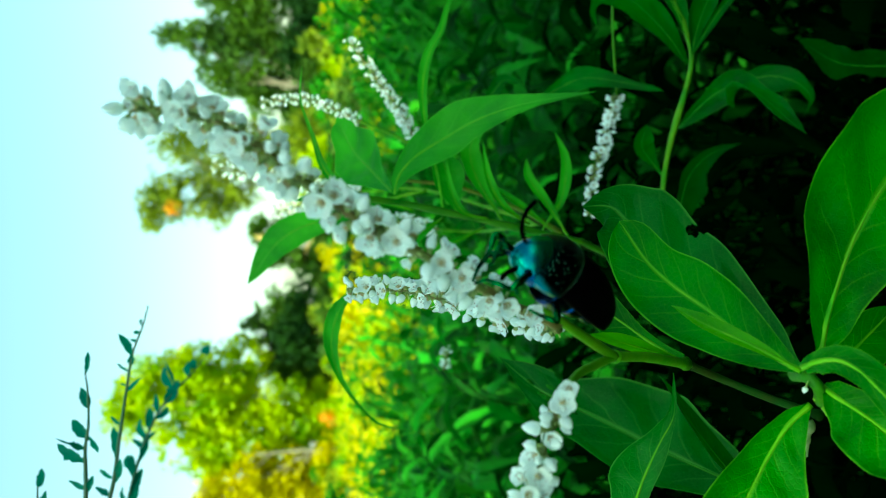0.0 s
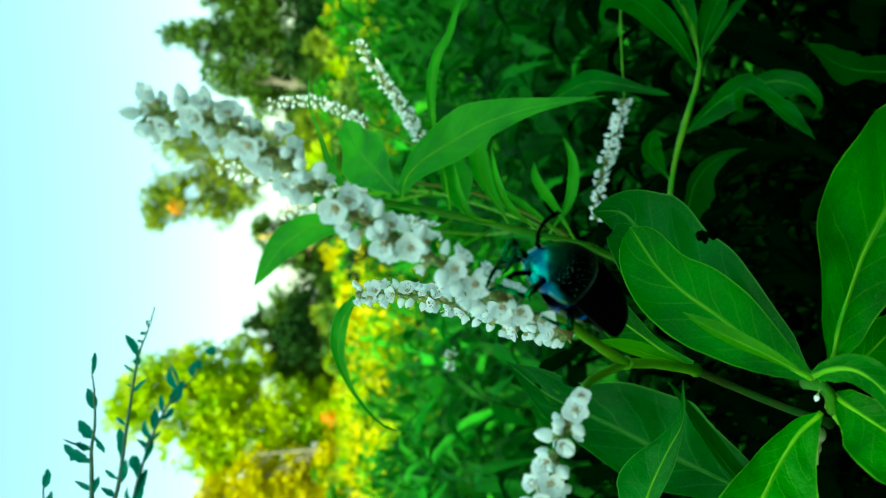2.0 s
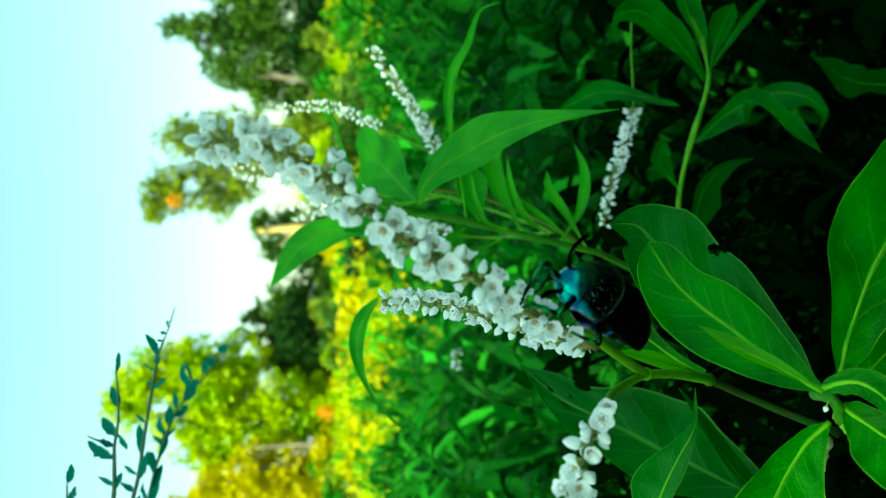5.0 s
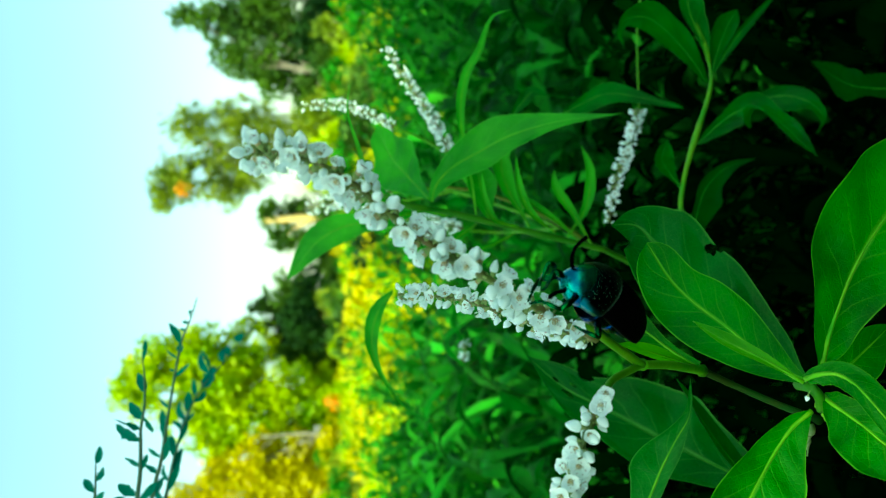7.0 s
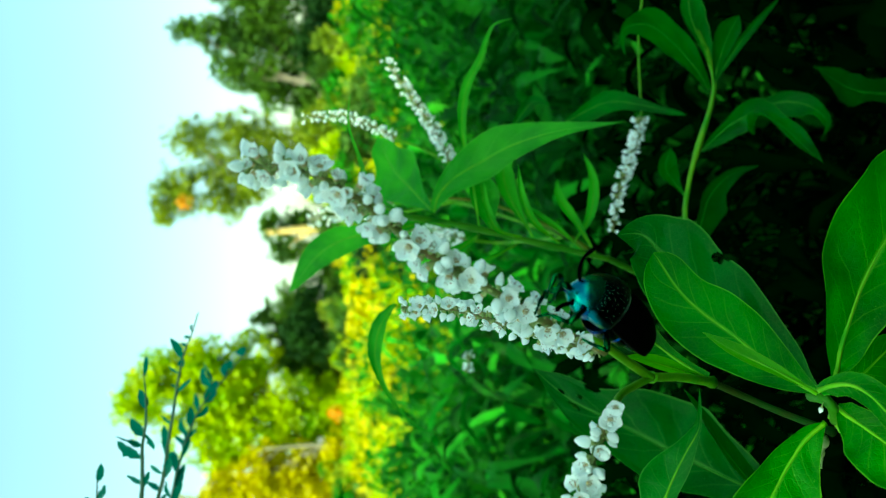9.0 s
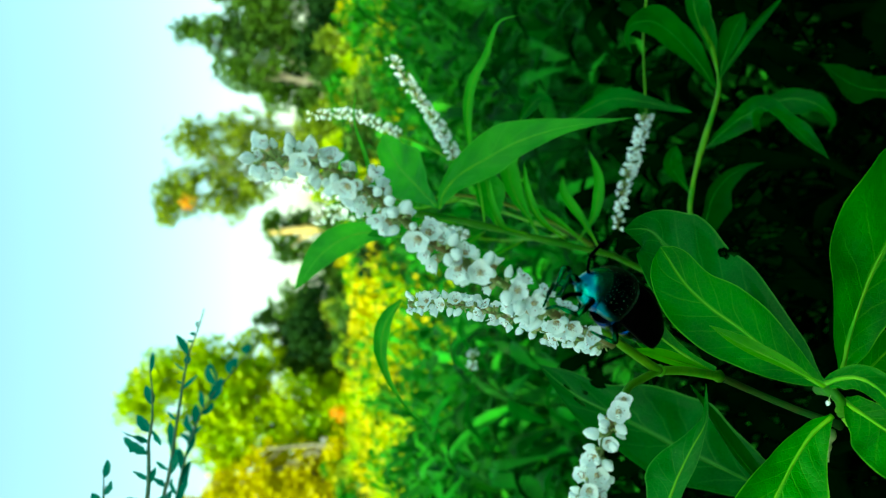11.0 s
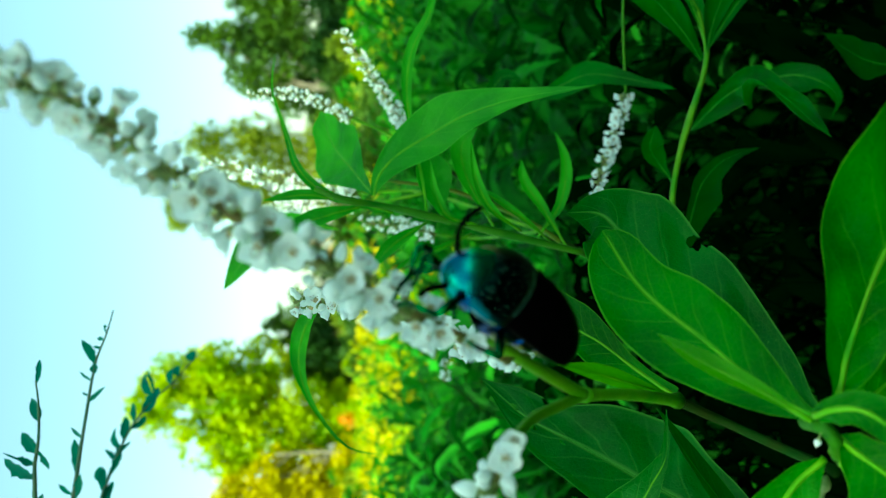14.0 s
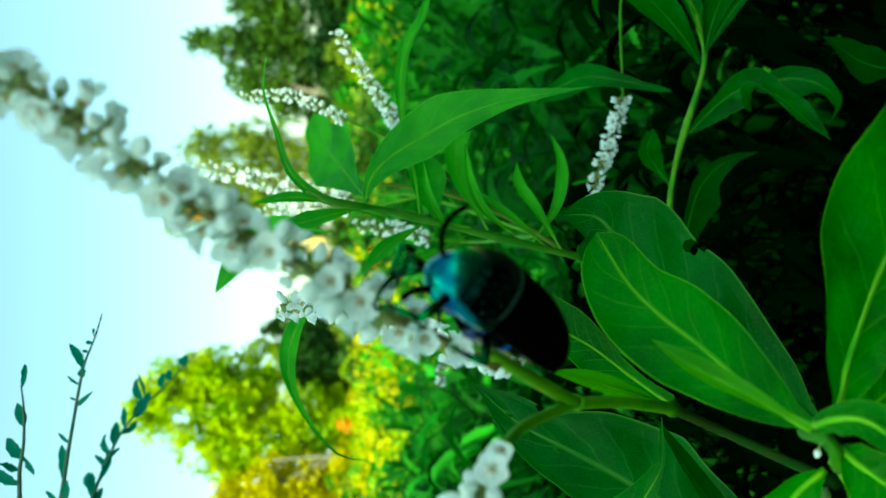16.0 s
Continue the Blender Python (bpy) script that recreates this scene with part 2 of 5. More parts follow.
def tube_data(points, radii, sides=8, lumps=0.0):
    verts, faces = [], []
    up = Vector((0.31, 0.2, 0.93))
    for i, p in enumerate(points):
        t = (points[min(i + 1, len(points) - 1)] - points[max(i - 1, 0)]).normalized()
        a = t.cross(up).normalized()
        b = t.cross(a)
        r = radii[i] if isinstance(radii, (list, tuple)) else radii
        for k in range(sides):
            w = 2 * math.pi * k / sides
            rr = r * (1 + lumps * noise.noise(p * 200 + Vector((k * 3.1, 0, 0))))
            verts.append(p + (a * math.cos(w) + b * math.sin(w)) * rr)
    for i in range(len(points) - 1):
        for k in range(sides):
            j = (k + 1) % sides
            faces.append((i * sides + k, i * sides + j, (i + 1) * sides + j, (i + 1) * sides + k))
    faces.append(tuple(range(sides))[::-1])
    faces.append(tuple(range((len(points) - 1) * sides, len(points) * sides)))
    return verts, faces


def tube(name, points, r0, r1, mat, parent=None, label="", count=16, sides=8, knots=(), lumps=0.1):
    """A tapered stem through the points, thicker at its knots (shares of its length)."""
    line = bend(points, count)
    radii = []
    for i in range(count + 1):
        s = i / count
        r = r0 + (r1 - r0) * s
        for k in knots:
            r *= 1 + 0.45 * math.exp(-((s - k) / 0.035) ** 2)
        radii.append(r)
    verts, faces = tube_data(line, radii, sides, lumps)
    return link(name, mesh_of(name, verts, faces, mat), parent, label)


def blade_data(points, width, facing, fold=0.2, wave=0.12, shape=(0.55, 0.9), count=16, across=8, seed=0, twist=0.0, ragged=0.03, outline=None):
    """A leaf blade along its midrib: widest at shape[0] of its length; fold lifts the sides, wave ripples the edge.
    outline: instead of width and shape, the half widths of its two sides in millimetres, at even steps from base to tip."""
    line = bend(points, count)
    facing = Vector(facing).normalized()
    verts, faces, uvs, ribs = [], [], [], []
    length = sum((line[i + 1] - line[i]).length for i in range(count))
    for i, p in enumerate(line):
        s = i / count
        t = (line[min(i + 1, count)] - line[max(i - 1, 0)]).normalized()
        side = t.cross(facing)
        if side.length < 1e-4:
            side = t.orthogonal()
        side.normalize()
        if twist:
            side = Matrix.Rotation(twist * (s - 0.3), 3, t) @ side
        n = side.cross(t).normalized()
        peak, power = shape
        q = s / peak if s < peak else (1 - s) / (1 - peak)
        w = 0.5 * width * max(0.012, math.sin(0.5 * math.pi * max(q, 0.0)) ** (power if s > peak else power * 1.25))
        sides = (w, w)
        if outline:
            k = min(int(s * (len(outline[0]) - 1)), len(outline[0]) - 2)
            u = s * (len(outline[0]) - 1) - k
            sides = []
            for half in outline:
                a, b = half[k], half[k + 1]
                before, after = half[max(k - 1, 0)], half[min(k + 2, len(half) - 1)]
                sides.append(0.0005 * (2 * a + (b - before) * u + (2 * before - 5 * a + 4 * b - after) * u * u + (3 * a - before - 3 * b + after) * u ** 3))
            close = min(1.0, math.sqrt(max(0.0, 1 - s) / 0.07) + 0.02)
            sides = [half * close for half in sides]
            w = max(sides)
        ribs.append((p, n))
        for k in range(across + 1):
            x = 2 * k / across - 1
            rough = 1 + ragged * noise.noise(Vector((s * 9, x * 2 + seed * 7.7, seed)))
            lift = fold * abs(x) ** 1.3 + wave * x * x * noise.noise(Vector((s * 5.0 + seed * 3.3, 3.0 * (x > 0), seed * 1.7))) * 2
            lift += 0.15 * math.sin(s * 26 - abs(x) * 3) * abs(x) * (1 - abs(x)) * 2
            lift += 0.12 * max(0.0, abs(x) - 0.8) / 0.2
            verts.append(p + side * (x * sides[x < 0] * rough) + n * (lift * sides[x < 0]))
            uvs.append((0.5 + 0.5 * x, s))
    for i in range(count):
        for k in range(across):
            a = i * (across + 1) + k
            faces.append((a, a + 1, a + across + 2, a + across + 1))
    return verts, faces, uvs, ribs, length


def leaf(parent, points, width, facing, mat=None, label="", rib=0.0007, name="leaf", holes=(), **keys):
    """A leaf with its raised midrib. holes: (along, across, size) eaten out of the blade."""
    verts, faces, uvs, ribs, length = blade_data(points, width, facing, **keys)
    if holes:
        if keys.get("outline"):
            width = 0.002 * max(max(half) for half in keys["outline"])
        keep = []
        for f in faces:
            u = sum(uvs[v][0] for v in f) / 4
            s = sum(uvs[v][1] for v in f) / 4
            if not any(((s - a) * length) ** 2 + ((u - b) * width) ** 2 < r * r for a, b, r in holes):
                keep.append(f)
        gone = {v for f in set(faces) - set(keep) for v in f}
        for a, b, r in holes:
            centre = verts[min(range(len(verts)), key=lambda v: ((uvs[v][1] - a) * length) ** 2 + ((uvs[v][0] - b) * width) ** 2)].copy()
            for v in gone & {v for f in keep for v in f}:
                d = math.hypot((uvs[v][1] - a) * length, (uvs[v][0] - b) * width)
                if 0.5 * r < d < 1.4 * r:
                    verts[v] = centre + (verts[v] - centre) * (r / d) * (1 + 0.35 * noise.noise(Vector(verts[v]) * 900))
        faces = keep
    blade = link(name, mesh_of(name, verts, faces, mat or LEAF, uvs=uvs), parent, label)
    line = [p - n * rib * 0.3 for p, n in ribs]
    radii = [rib * (1.15 - i / (len(line) - 1)) for i in range(len(line))]
    verts, faces = tube_data(line, radii, 6)
    # leaves with shade in their colour get a darkened midrib as well
    shaded = mat in (LEAF_DIMMED, LEAF_SHADE, LEAF_BACK)
    link("midrib", mesh_of("midrib", verts, faces, RIB_DIMMED if shaded else RIB), blade, "green midrib dulled as if shaded" if shaded else "pale yellow-green midrib")
    return blade


# shaded copy of the midrib below
RIB_DIMMED = plain_material("dimmed_midrib", (0.025, 0.16, 0.008), (0.06, 0.24, 0.012), 150.0, 0.5, specular=0.1)
RIB = plain_material("midrib", (0.07, 0.32, 0.008), (0.15, 0.4, 0.012), 150.0, 0.45, specular=0.15)


# ---------------------------------------------------------------- flowers
def flower_mesh(seed, openness):
    """A white bowl-shaped flower about 7.5 mm across, of five broad rounded lobes, on a short green stalk, facing +z."""
    rnd = random.Random(seed)
    verts, faces, index = [], [], []

    def add(v, f, m):
        o = len(verts)
        verts.extend(v)
        faces.extend([tuple(o + i for i in q) for q in f])
        index.extend([m] * len(f))

    for k in range(5):
        a0 = 2 * math.pi * k / 5 + rnd.uniform(-0.14, 0.14)
        size = rnd.uniform(0.88, 1.12)
        rows, cols, v = 7, 6, []
        tilt = min(1.15, openness * rnd.uniform(0.85, 1.15))
        lean = rnd.uniform(-0.25, 0.25)
        for i in range(rows + 1):
            s = i / rows
            for j in range(cols + 1):
                x = 2 * j / cols - 1
                reach = s * (1 - 0.34 * x * x * s)
                r = 0.0008 + 0.0033 * size * reach * (0.25 + 0.75 * tilt)
                z = 0.0036 * size * reach ** (0.75 + 0.9 * tilt) * (1.3 - 0.75 * tilt) + 0.0002
                w = 0.00212 * size * (0.3 + 0.7 * math.sin(0.5 * math.pi * min(1.0, s * 1.25))) * (0.62 + 0.38 * tilt)
                cup = 0.0008 * x * x * (0.5 + 0.5 * s)
                over = 0.0003 * x * (0.6 + lean)
                rim = -0.0005 * max(0.0, s - 0.75) / 0.25 * tilt + 0.0002 * math.sin(4 * x + seed * 1.7 + k * 2) * s
                rr = r - cup * 0.5
                v.append(Vector((rr * math.cos(a0) - x * w * math.sin(a0), rr * math.sin(a0) + x * w * math.cos(a0), z + cup + over + rim)))
        f = [(i * (cols + 1) + j, i * (cols + 1) + j + 1, (i + 1) * (cols + 1) + j + 1, (i + 1) * (cols + 1) + j) for i in range(rows) for j in range(cols)]
        add(v, f, 0)
    # green-gold throat
    v = [Vector((0, 0, 0.0011))]
    for ring, (r, z) in enumerate(((0.0006, 0.0009), (0.0011, 0.0005), (0.0010, -0.0012))):
        v += [Vector((r * math.cos(math.pi * k / 4), r * math.sin(math.pi * k / 4), z)) for k in range(8)]
    f = [(0, 1 + k, 1 + (k + 1) % 8) for k in range(8)]
    f += [(1 + r * 8 + k, 1 + (r + 1) * 8 + k, 1 + (r + 1) * 8 + (k + 1) % 8, 1 + r * 8 + (k + 1) % 8) for r in range(2) for k in range(8)]
    add(v, f, 1)
    # stamens with brown anthers, spread over the bowl
    for k in range(8):
        a = 2 * math.pi * (k + 0.5) / 8 + rnd.uniform(-0.3, 0.3)
        r = 0.0017 * rnd.uniform(0.45, 1.25) * (0.4 + 0.6 * openness)
        foot, top = Vector((0.0004 * math.cos(a), 0.0004 * math.sin(a), 0.0009)), Vector((r * math.cos(a), r * math.sin(a), 0.0022 + rnd.uniform(-4, 4) * 1e-4))
        tv, tf = tube_data([foot, top], [0.00009, 0.00007], 4)
        add(tv, tf, 0)
        tv, tf = tube_data([top - Vector((0, 0, 0.00022)), top, top + Vector((0, 0, 0.00025))], [0.00008, 0.0002, 0.0001], 5)
        add(tv, tf, 2)
    tv, tf = tube_data(bend([(0, 0, -0.006), (0.0003, 0, -0.003), (0, 0, -0.0005)], 4), [0.0004, 0.0004, 0.0005, 0.0009, 0.0013], 7)
    add(tv, tf, 3)
    return mesh_of("flower", verts, faces, [PETAL, CENTRE, ANTHER, CALYX], index)


def bud_mesh(seed):
    """A closed bud: overlapping tepals round an egg shape with a blunt point, on a green stalk."""
    rnd = random.Random(seed)
    verts, faces, index = [], [], []
    rows, cols = 9, 15
    plump = rnd.uniform(0.92, 1.08)
    for i in range(rows + 1):
        s = i / rows
        r = 0.0023 * plump * math.sin(math.pi * (0.12 + 0.865 * s)) ** 0.7 * (1.12 - 0.28 * s)
        for k in range(cols):
            w = 2 * math.pi * k / cols
            seam = 1 - 0.1 * (k % 5 == 0) * math.sin(math.pi * s) + 0.05 * math.sin(3 * w + seed)
            verts.append(Vector((r * seam * math.cos(w + 0.7 * s), r * seam * math.sin(w + 0.7 * s), 0.0058 * s - 0.0007)))
    for i in range(rows):
        for k in range(cols):
            faces.append((i * cols + k, i * cols + (k + 1) % cols, (i + 1) * cols + (k + 1) % cols, (i + 1) * cols + k))
            index.append(1 if i < 1 else 0)
    faces.append(tuple(range(rows * cols, (rows + 1) * cols)))
    index.append(0)
    o = len(verts)
    tv, tf = tube_data(bend([(0, 0, -0.006), (0.0003, 0, -0.003), (0, 0, -0.0004)], 4), [0.0004, 0.0004, 0.0005, 0.0010, 0.0013], 7)
    verts += tv
    faces += [tuple(o + i for i in q) for q in tf]
    index += [1] * len(tf)
    return mesh_of("bud", verts, faces, [PETAL, CALYX], index)


FLOWERS = [flower_mesh(k, o) for k, o in enumerate((0.92, 0.72, 0.82, 0.66, 0.78, 0.96))]
CUPS = [flower_mesh(k + 20, o) for k, o in enumerate((0.3, 0.45, 0.38, 0.55))]
BUDS = [bud_mesh(k) for k in range(4)]


def spike_stalk(parent, line, r0, label):
    """The knobbly stalk of a spike."""
    verts, faces = tube_data(line, [r0 * (1 - 0.55 * i / 40) * (1.0 + 0.35 * (i % 3 == 0)) for i in range(41)], 8, 0.5)
    return link("flower_spike", mesh_of("flower_spike", verts, faces, RACHIS), parent, label)


def set_flower(stalk, line, s, way, kind, spread, size, rnd):
    """One flower (F), half-open cup (S) or bud (B) on a stalk, looking along way."""
    k = min(int(s * 40), 39)
    p = line[k].lerp(line[k + 1], s * 40 - k)
    mesh = rnd.choice({"F": FLOWERS, "S": CUPS, "B": BUDS}[kind])
    ob = link("bud" if kind == "B" else "flower", mesh, stalk)
    ob.matrix_basis = Matrix.Translation(p + way * spread) @ way.to_track_quat("Z", "X").to_matrix().to_4x4() @ Matrix.Rotation(rnd.uniform(0, 6.3), 4, "Z") @ Matrix.Scale(size, 4) @ (Matrix.Diagonal((0.8, 0.8, rnd.uniform(0.85, 1.0), 1)) if kind == "B" else Matrix.Identity(4))


def ordered_spike(parent, points, seats, seed, r0, size, spread, label, fill=0):
    """A spike whose flowers sit at known seats: kind, share of its length, and degrees round it from its open side. fill: small buds and cups between them."""
    rnd = random.Random(seed)
    line = bend(points, 40)
    stalk = spike_stalk(parent, line, r0, label)
    known = len(seats)
    for n, (kind, s, turn) in enumerate(seats + tuple(("BSB"[k % 3], 0.12 + 0.87 * ((k + 0.5) / fill) ** 0.8, 137.5 * k) for k in range(fill))):
        k = min(int(s * 40), 39)
        t = (line[k + 1] - line[k]).normalized()
        front = Vector((0, -1, 0.12))
        front = (front - t * front.dot(t)).normalized()
        out = front * math.cos(radians(turn)) + t.cross(front) * math.sin(radians(turn))
        way = (out + t * (rnd.uniform(0.05, 0.4) + 3.5 * max(0.0, s - 0.9)) + front * 0.15).normalized()
        small = 1.0 if n < known else 0.74
        set_flower(stalk, line, s, way, kind, spread * small * rnd.uniform(0.85, 1.1), size * small * rnd.uniform(0.92, 1.08) * (1.0 if s < 0.8 else 1.05 - 0.15 * (s - 0.8) / 0.2), rnd)
    return stalk


def flower_spike(parent, points, count, seed, r0=0.0011, size=1.0, bud_share=0.3, start=0.0, spread=0.0036, taper=0.0, top_buds=0.12, crowd=1.2):
    """A flowering spike: ruddy stalk, flowers and buds set round it in a spiral. start: where flowers begin."""
    rnd = random.Random(seed)
    line = bend(points, 40)
    stalk = spike_stalk(parent, line, r0, "slender spike of small white five-lobed flowers")
    for i in range(count):
        s = start + (1 - start) * ((i + rnd.uniform(0.1, 0.9)) / count) ** crowd
        k = min(int(s * 40), 39)
        t = (line[k + 1] - line[k]).normalized()
        a = t.orthogonal().normalized()
        w = i * 2.4 + rnd.uniform(-0.5, 0.5)
        out = a * math.cos(w) + t.cross(a) * math.sin(w)
        tip = (s - start) / (1 - start)
        kind = "B" if rnd.random() < (0.85 if tip > 1 - top_buds else bud_share) else rnd.choice("FFS")
        way = (out + t * rnd.uniform(0.0, 0.7) + Vector((0, -0.15, 0.05))).normalized()
        k_size = size * rnd.uniform(0.85, 1.15) * (1.0 if tip < 0.9 else 0.85) * min(1.0, 1 - 0.25 * taper + 2 * tip) * (0.85 if kind == "B" else 1.0)
        set_flower(stalk, line, s, way, kind, spread * size * rnd.uniform(0.75, 1.2) * min(1.0, 1 - 0.5 * taper + 2.5 * tip), k_size, rnd)
    return stalk


# ---------------------------------------------------------------- ground
def ground():
    verts, faces, index = [], [], []
    xs = [-400, -120, -60, -30, -16, -8, -4, -2, 0, 2, 4, 8, 16, 30, 60, 120, 400]
    ys = [-300, -60, -20, -8, -3, 0, 2, 4, 6, 8, 11, 15, 20, 26, 33, 42, 60, 120, 700]
    for y in ys:
        for x in xs:
            verts.append((x, y, 0.06 * noise.noise(Vector((x * 0.3, y * 0.3, 0)))))
    w = len(xs)
    for j in range(len(ys) - 1):
        for i in range(w - 1):
            faces.append((j * w + i, j * w + i + 1, (j + 1) * w + i + 1, (j + 1) * w + i))
            index.append(0 if ys[j] < 8 else 1)
    tagged(link("ground", mesh_of("ground", verts, faces, [SOIL, MEADOW], index)), "dark soil running into a sunlit yellow-green meadow", "ground", kind="structure")


ground()


def blades_stuff(name, label, category, mat, spots, seed, height, width, lean=0.35, per=5):
    """Many grass blades or narrow leaves as one thing."""
    rnd = random.Random(seed)
    verts, faces = [], []
    for x, y in spots:
        for _ in range(per):
            h, w = height * rnd.uniform(0.5, 1.2), width * rnd.uniform(0.6, 1.3)
            a = rnd.uniform(0, 6.28)
            d = Vector((math.cos(a), math.sin(a), 0))
            s = Vector((-d.y, d.x, 0)) * w
            p = Vector((x + rnd.uniform(-0.3, 0.3) * height, y + rnd.uniform(-0.3, 0.3) * height, -0.02))
            k = lean * h * rnd.uniform(0.2, 1.6)
            o = len(verts)
            mid, top = p + Vector((0, 0, 0.6 * h)) + d * k * 0.4, p + Vector((0, 0, h)) + d * k
            verts += [p - s, p + s, mid + s * 0.9, mid - s * 0.9, top]
            faces += [(o, o + 1, o + 2, o + 3), (o + 3, o + 2, o + 4)]
    return tagged(link(name, mesh_of(name, verts, faces, mat)), label, category, kind="stuff")


rnd = random.Random(4)
spots = []
for _ in range(9000):
    y = 9 + 38 * rnd.random() ** 1.3
    spots.append((rnd.uniform(-0.5, 0.5) * y, y))
blades_stuff("meadow_grass", "tall sunlit yellow-green meadow grass", "grass", GRASS, spots, 5, 0.55, 0.03)


# ---------------------------------------------------------------- trees
def crown_data(blobs, seed, size, density):
    """Leaf clumps scattered over uneven blobs (centre, radii), thinned by noise so that gaps stay."""
    rnd = random.Random(seed)
    verts, faces = [], []
    for c, r in blobs:
        c, r = Vector(c), Vector(r if isinstance(r, (tuple, list)) else (r, r, r))
        count = int(density * (r.x * r.y + r.y * r.z + r.x * r.z) / 3)
        for _ in range(count):
            d = Vector((rnd.gauss(0, 1), rnd.gauss(0, 1), rnd.gauss(0, 1))).normalized()
            q = rnd.random() ** 0.45
            p = c + Vector((d.x * r.x, d.y * r.y, d.z * r.z)) * q * (1 + 0.35 * noise.noise((c + d * 2.2) * 1.3))
            if noise.noise(p * (1.6 / max(0.5, r.x))) < -0.2:
                continue
            k = size * rnd.uniform(0.5, 1.4)
            a = Vector((rnd.gauss(0, 1), rnd.gauss(0, 1), rnd.gauss(0, 1))).normalized() * k
            b = a.cross(Vector((rnd.gauss(0, 1), rnd.gauss(0, 1), rnd.gauss(0, 1)))).normalized() * k * 0.55
            o = len(verts)
            verts += [p - a, p + b - a * 0.1, p + a, p - b - a * 0.1]
            faces.append((o, o + 1, o + 2, o + 3))
    return verts, faces


def tree(name, label, foot, top, blobs, mat, bark, seed, radius=0.2, size=0.15, density=1100, blossoms=()):
    """A tree: tapered trunk, a limb to each blob of its crown, and the crown of leaf clumps."""
    root = tagged(new(name), label, "tree")
    foot, top = Vector(foot), Vector(top)
    foot.z = -0.05
    root.location = foot
    mid = foot.lerp(top, 0.5) + Vector((0.03 * top.z, 0, 0))
    tube("trunk", [Vector(), mid - foot, top - foot], radius, radius * 0.35, bark, root, count=10, sides=10, lumps=0.2)
    for c, r in blobs:
        c = Vector(c)
        s = 0.35 + 0.5 * random.Random(seed + int(c.x * 10)).random()
        a = foot.lerp(top, min(s, max(0.15, c.z / max(top.z, 0.1) * 0.7)))
        tube("limb", [a - foot, a.lerp(c, 0.5) + Vector((0, 0, 0.2)) - foot, c - foot], radius * 0.4, radius * 0.1, bark, root, count=6, sides=6)
    verts, faces = crown_data([(Vector(c) - foot, r) for c, r in blobs], seed, size, density)
    link("crown", mesh_of("crown", verts, faces, mat, smooth=False), root)
    if blossoms:
        verts, faces = crown_data([(Vector(c) - foot, r) for c, r in blossoms], seed + 1, size * 0.8, density * 0.8)
        link("blossom", mesh_of("blossom", verts, faces, BLOSSOM, smooth=False), root, "orange blossom")
    return root


tree("dark_tree", "tall dark green tree with a pale trunk at the meadow's edge", (7.66, 38.72, 0.01), (8.19, 40.43, 4.89),
     [((10.50, 40.47, 1.66), (3.0, 2, 1.8)), ((10.22, 40.79, 3.84), (2.6, 2, 2.0)), ((9.12, 41.02, 5.48), (1.5, 1.4, 1.4)), ((8.12, 40.98, 1.66), (1.8, 1.4, 1.6)), ((11.60, 40.98, 5.21), (1.8, 1.6, 1.6)), ((10.50, 41.18, 6.57), (1.0, 1, 1.0)),
      ((10.64, 41.38, 7.94), (0.7, 0.7, 0.9)), ((8.02, 40.79, 3.84), (1.4, 1.2, 1.4)), ((6.80, 41.48, 1.67), (1.2, 1, 1.3)), ((13.81, 40.90, 4.66), (2.4, 2, 2.4)), ((14.36, 40.55, 2.21), (2.4, 2, 2.4))],
     CROWN_DARK, BARK, 11, 0.15, density=1150, size=0.135)
tree("olive_tree", "olive-green flowering tree above the shrubs", (4.17, 43.25, -0.13), (3.88, 44.31, 7.27),
     [((2.69, 44.61, 9.32), (1.3, 1.2, 1.1)), ((3.58, 44.42, 8.00), (1.9, 1.5, 1.7)), ((5.06, 44.23, 6.68), (1.9, 1.4, 1.6)), ((5.80, 44.46, 8.29), (1.2, 1, 1.3)), ((2.39, 44.18, 6.39), (1.2, 1, 1.2)), ((3.28, 44.02, 5.21), (1.2, 1, 1.3)), ((6.25, 44.06, 5.51), (1.3, 1, 1.4)), ((1.65, 44.65, 9.61), (0.6, 0.6, 0.6)),
      ((5.36, 43.89, 4.33), (1.7, 1.2, 1.4)), ((5.36, 43.63, 2.57), (1.5, 1.2, 1.4)), ((4.47, 43.42, 1.10), (1.5, 1.2, 1.2))],
     CROWN_OLIVE, BARK, 12, 0.2, density=850, size=0.13, blossoms=[((2.42, 43.45, 8.33), 0.45)])
tree("small_tree", "small dark tree with a sunlit warm brown trunk", (0.80, 38.28, 0.47), (0.75, 38.78, 3.97),
     [((1.08, 39.26, 3.75), (0.7, 0.8, 0.6)), ((0.02, 39.14, 2.96), (0.8, 0.7, 0.9)), ((-0.25, 38.95, 1.64), (0.8, 0.7, 0.9)), ((1.36, 39.58, 2.45), (0.6, 0.6, 0.9))],
     CROWN_DARK, BARK_WARM, 13, 0.3)
tree("round_tree", "dense dark green round tree", (-4.02, 39.22, -0.00), (-4.02, 39.69, 3.25),
     [((-2.67, 39.61, 2.71), (1.3, 1.2, 1.3)), ((-4.28, 39.46, 1.65), (1.8, 1.5, 1.4)), ((-4.82, 39.61, 2.71), (1.8, 1.4, 1.3)), ((-5.90, 39.42, 1.38), (1.3, 1.2, 1.2)), ((-3.75, 39.81, 4.05), (0.9, 0.8, 0.9)), ((-1.60, 39.35, 0.85), (0.9, 0.8, 0.8))],
     CROWN_DARK, BARK, 14, 0.2)
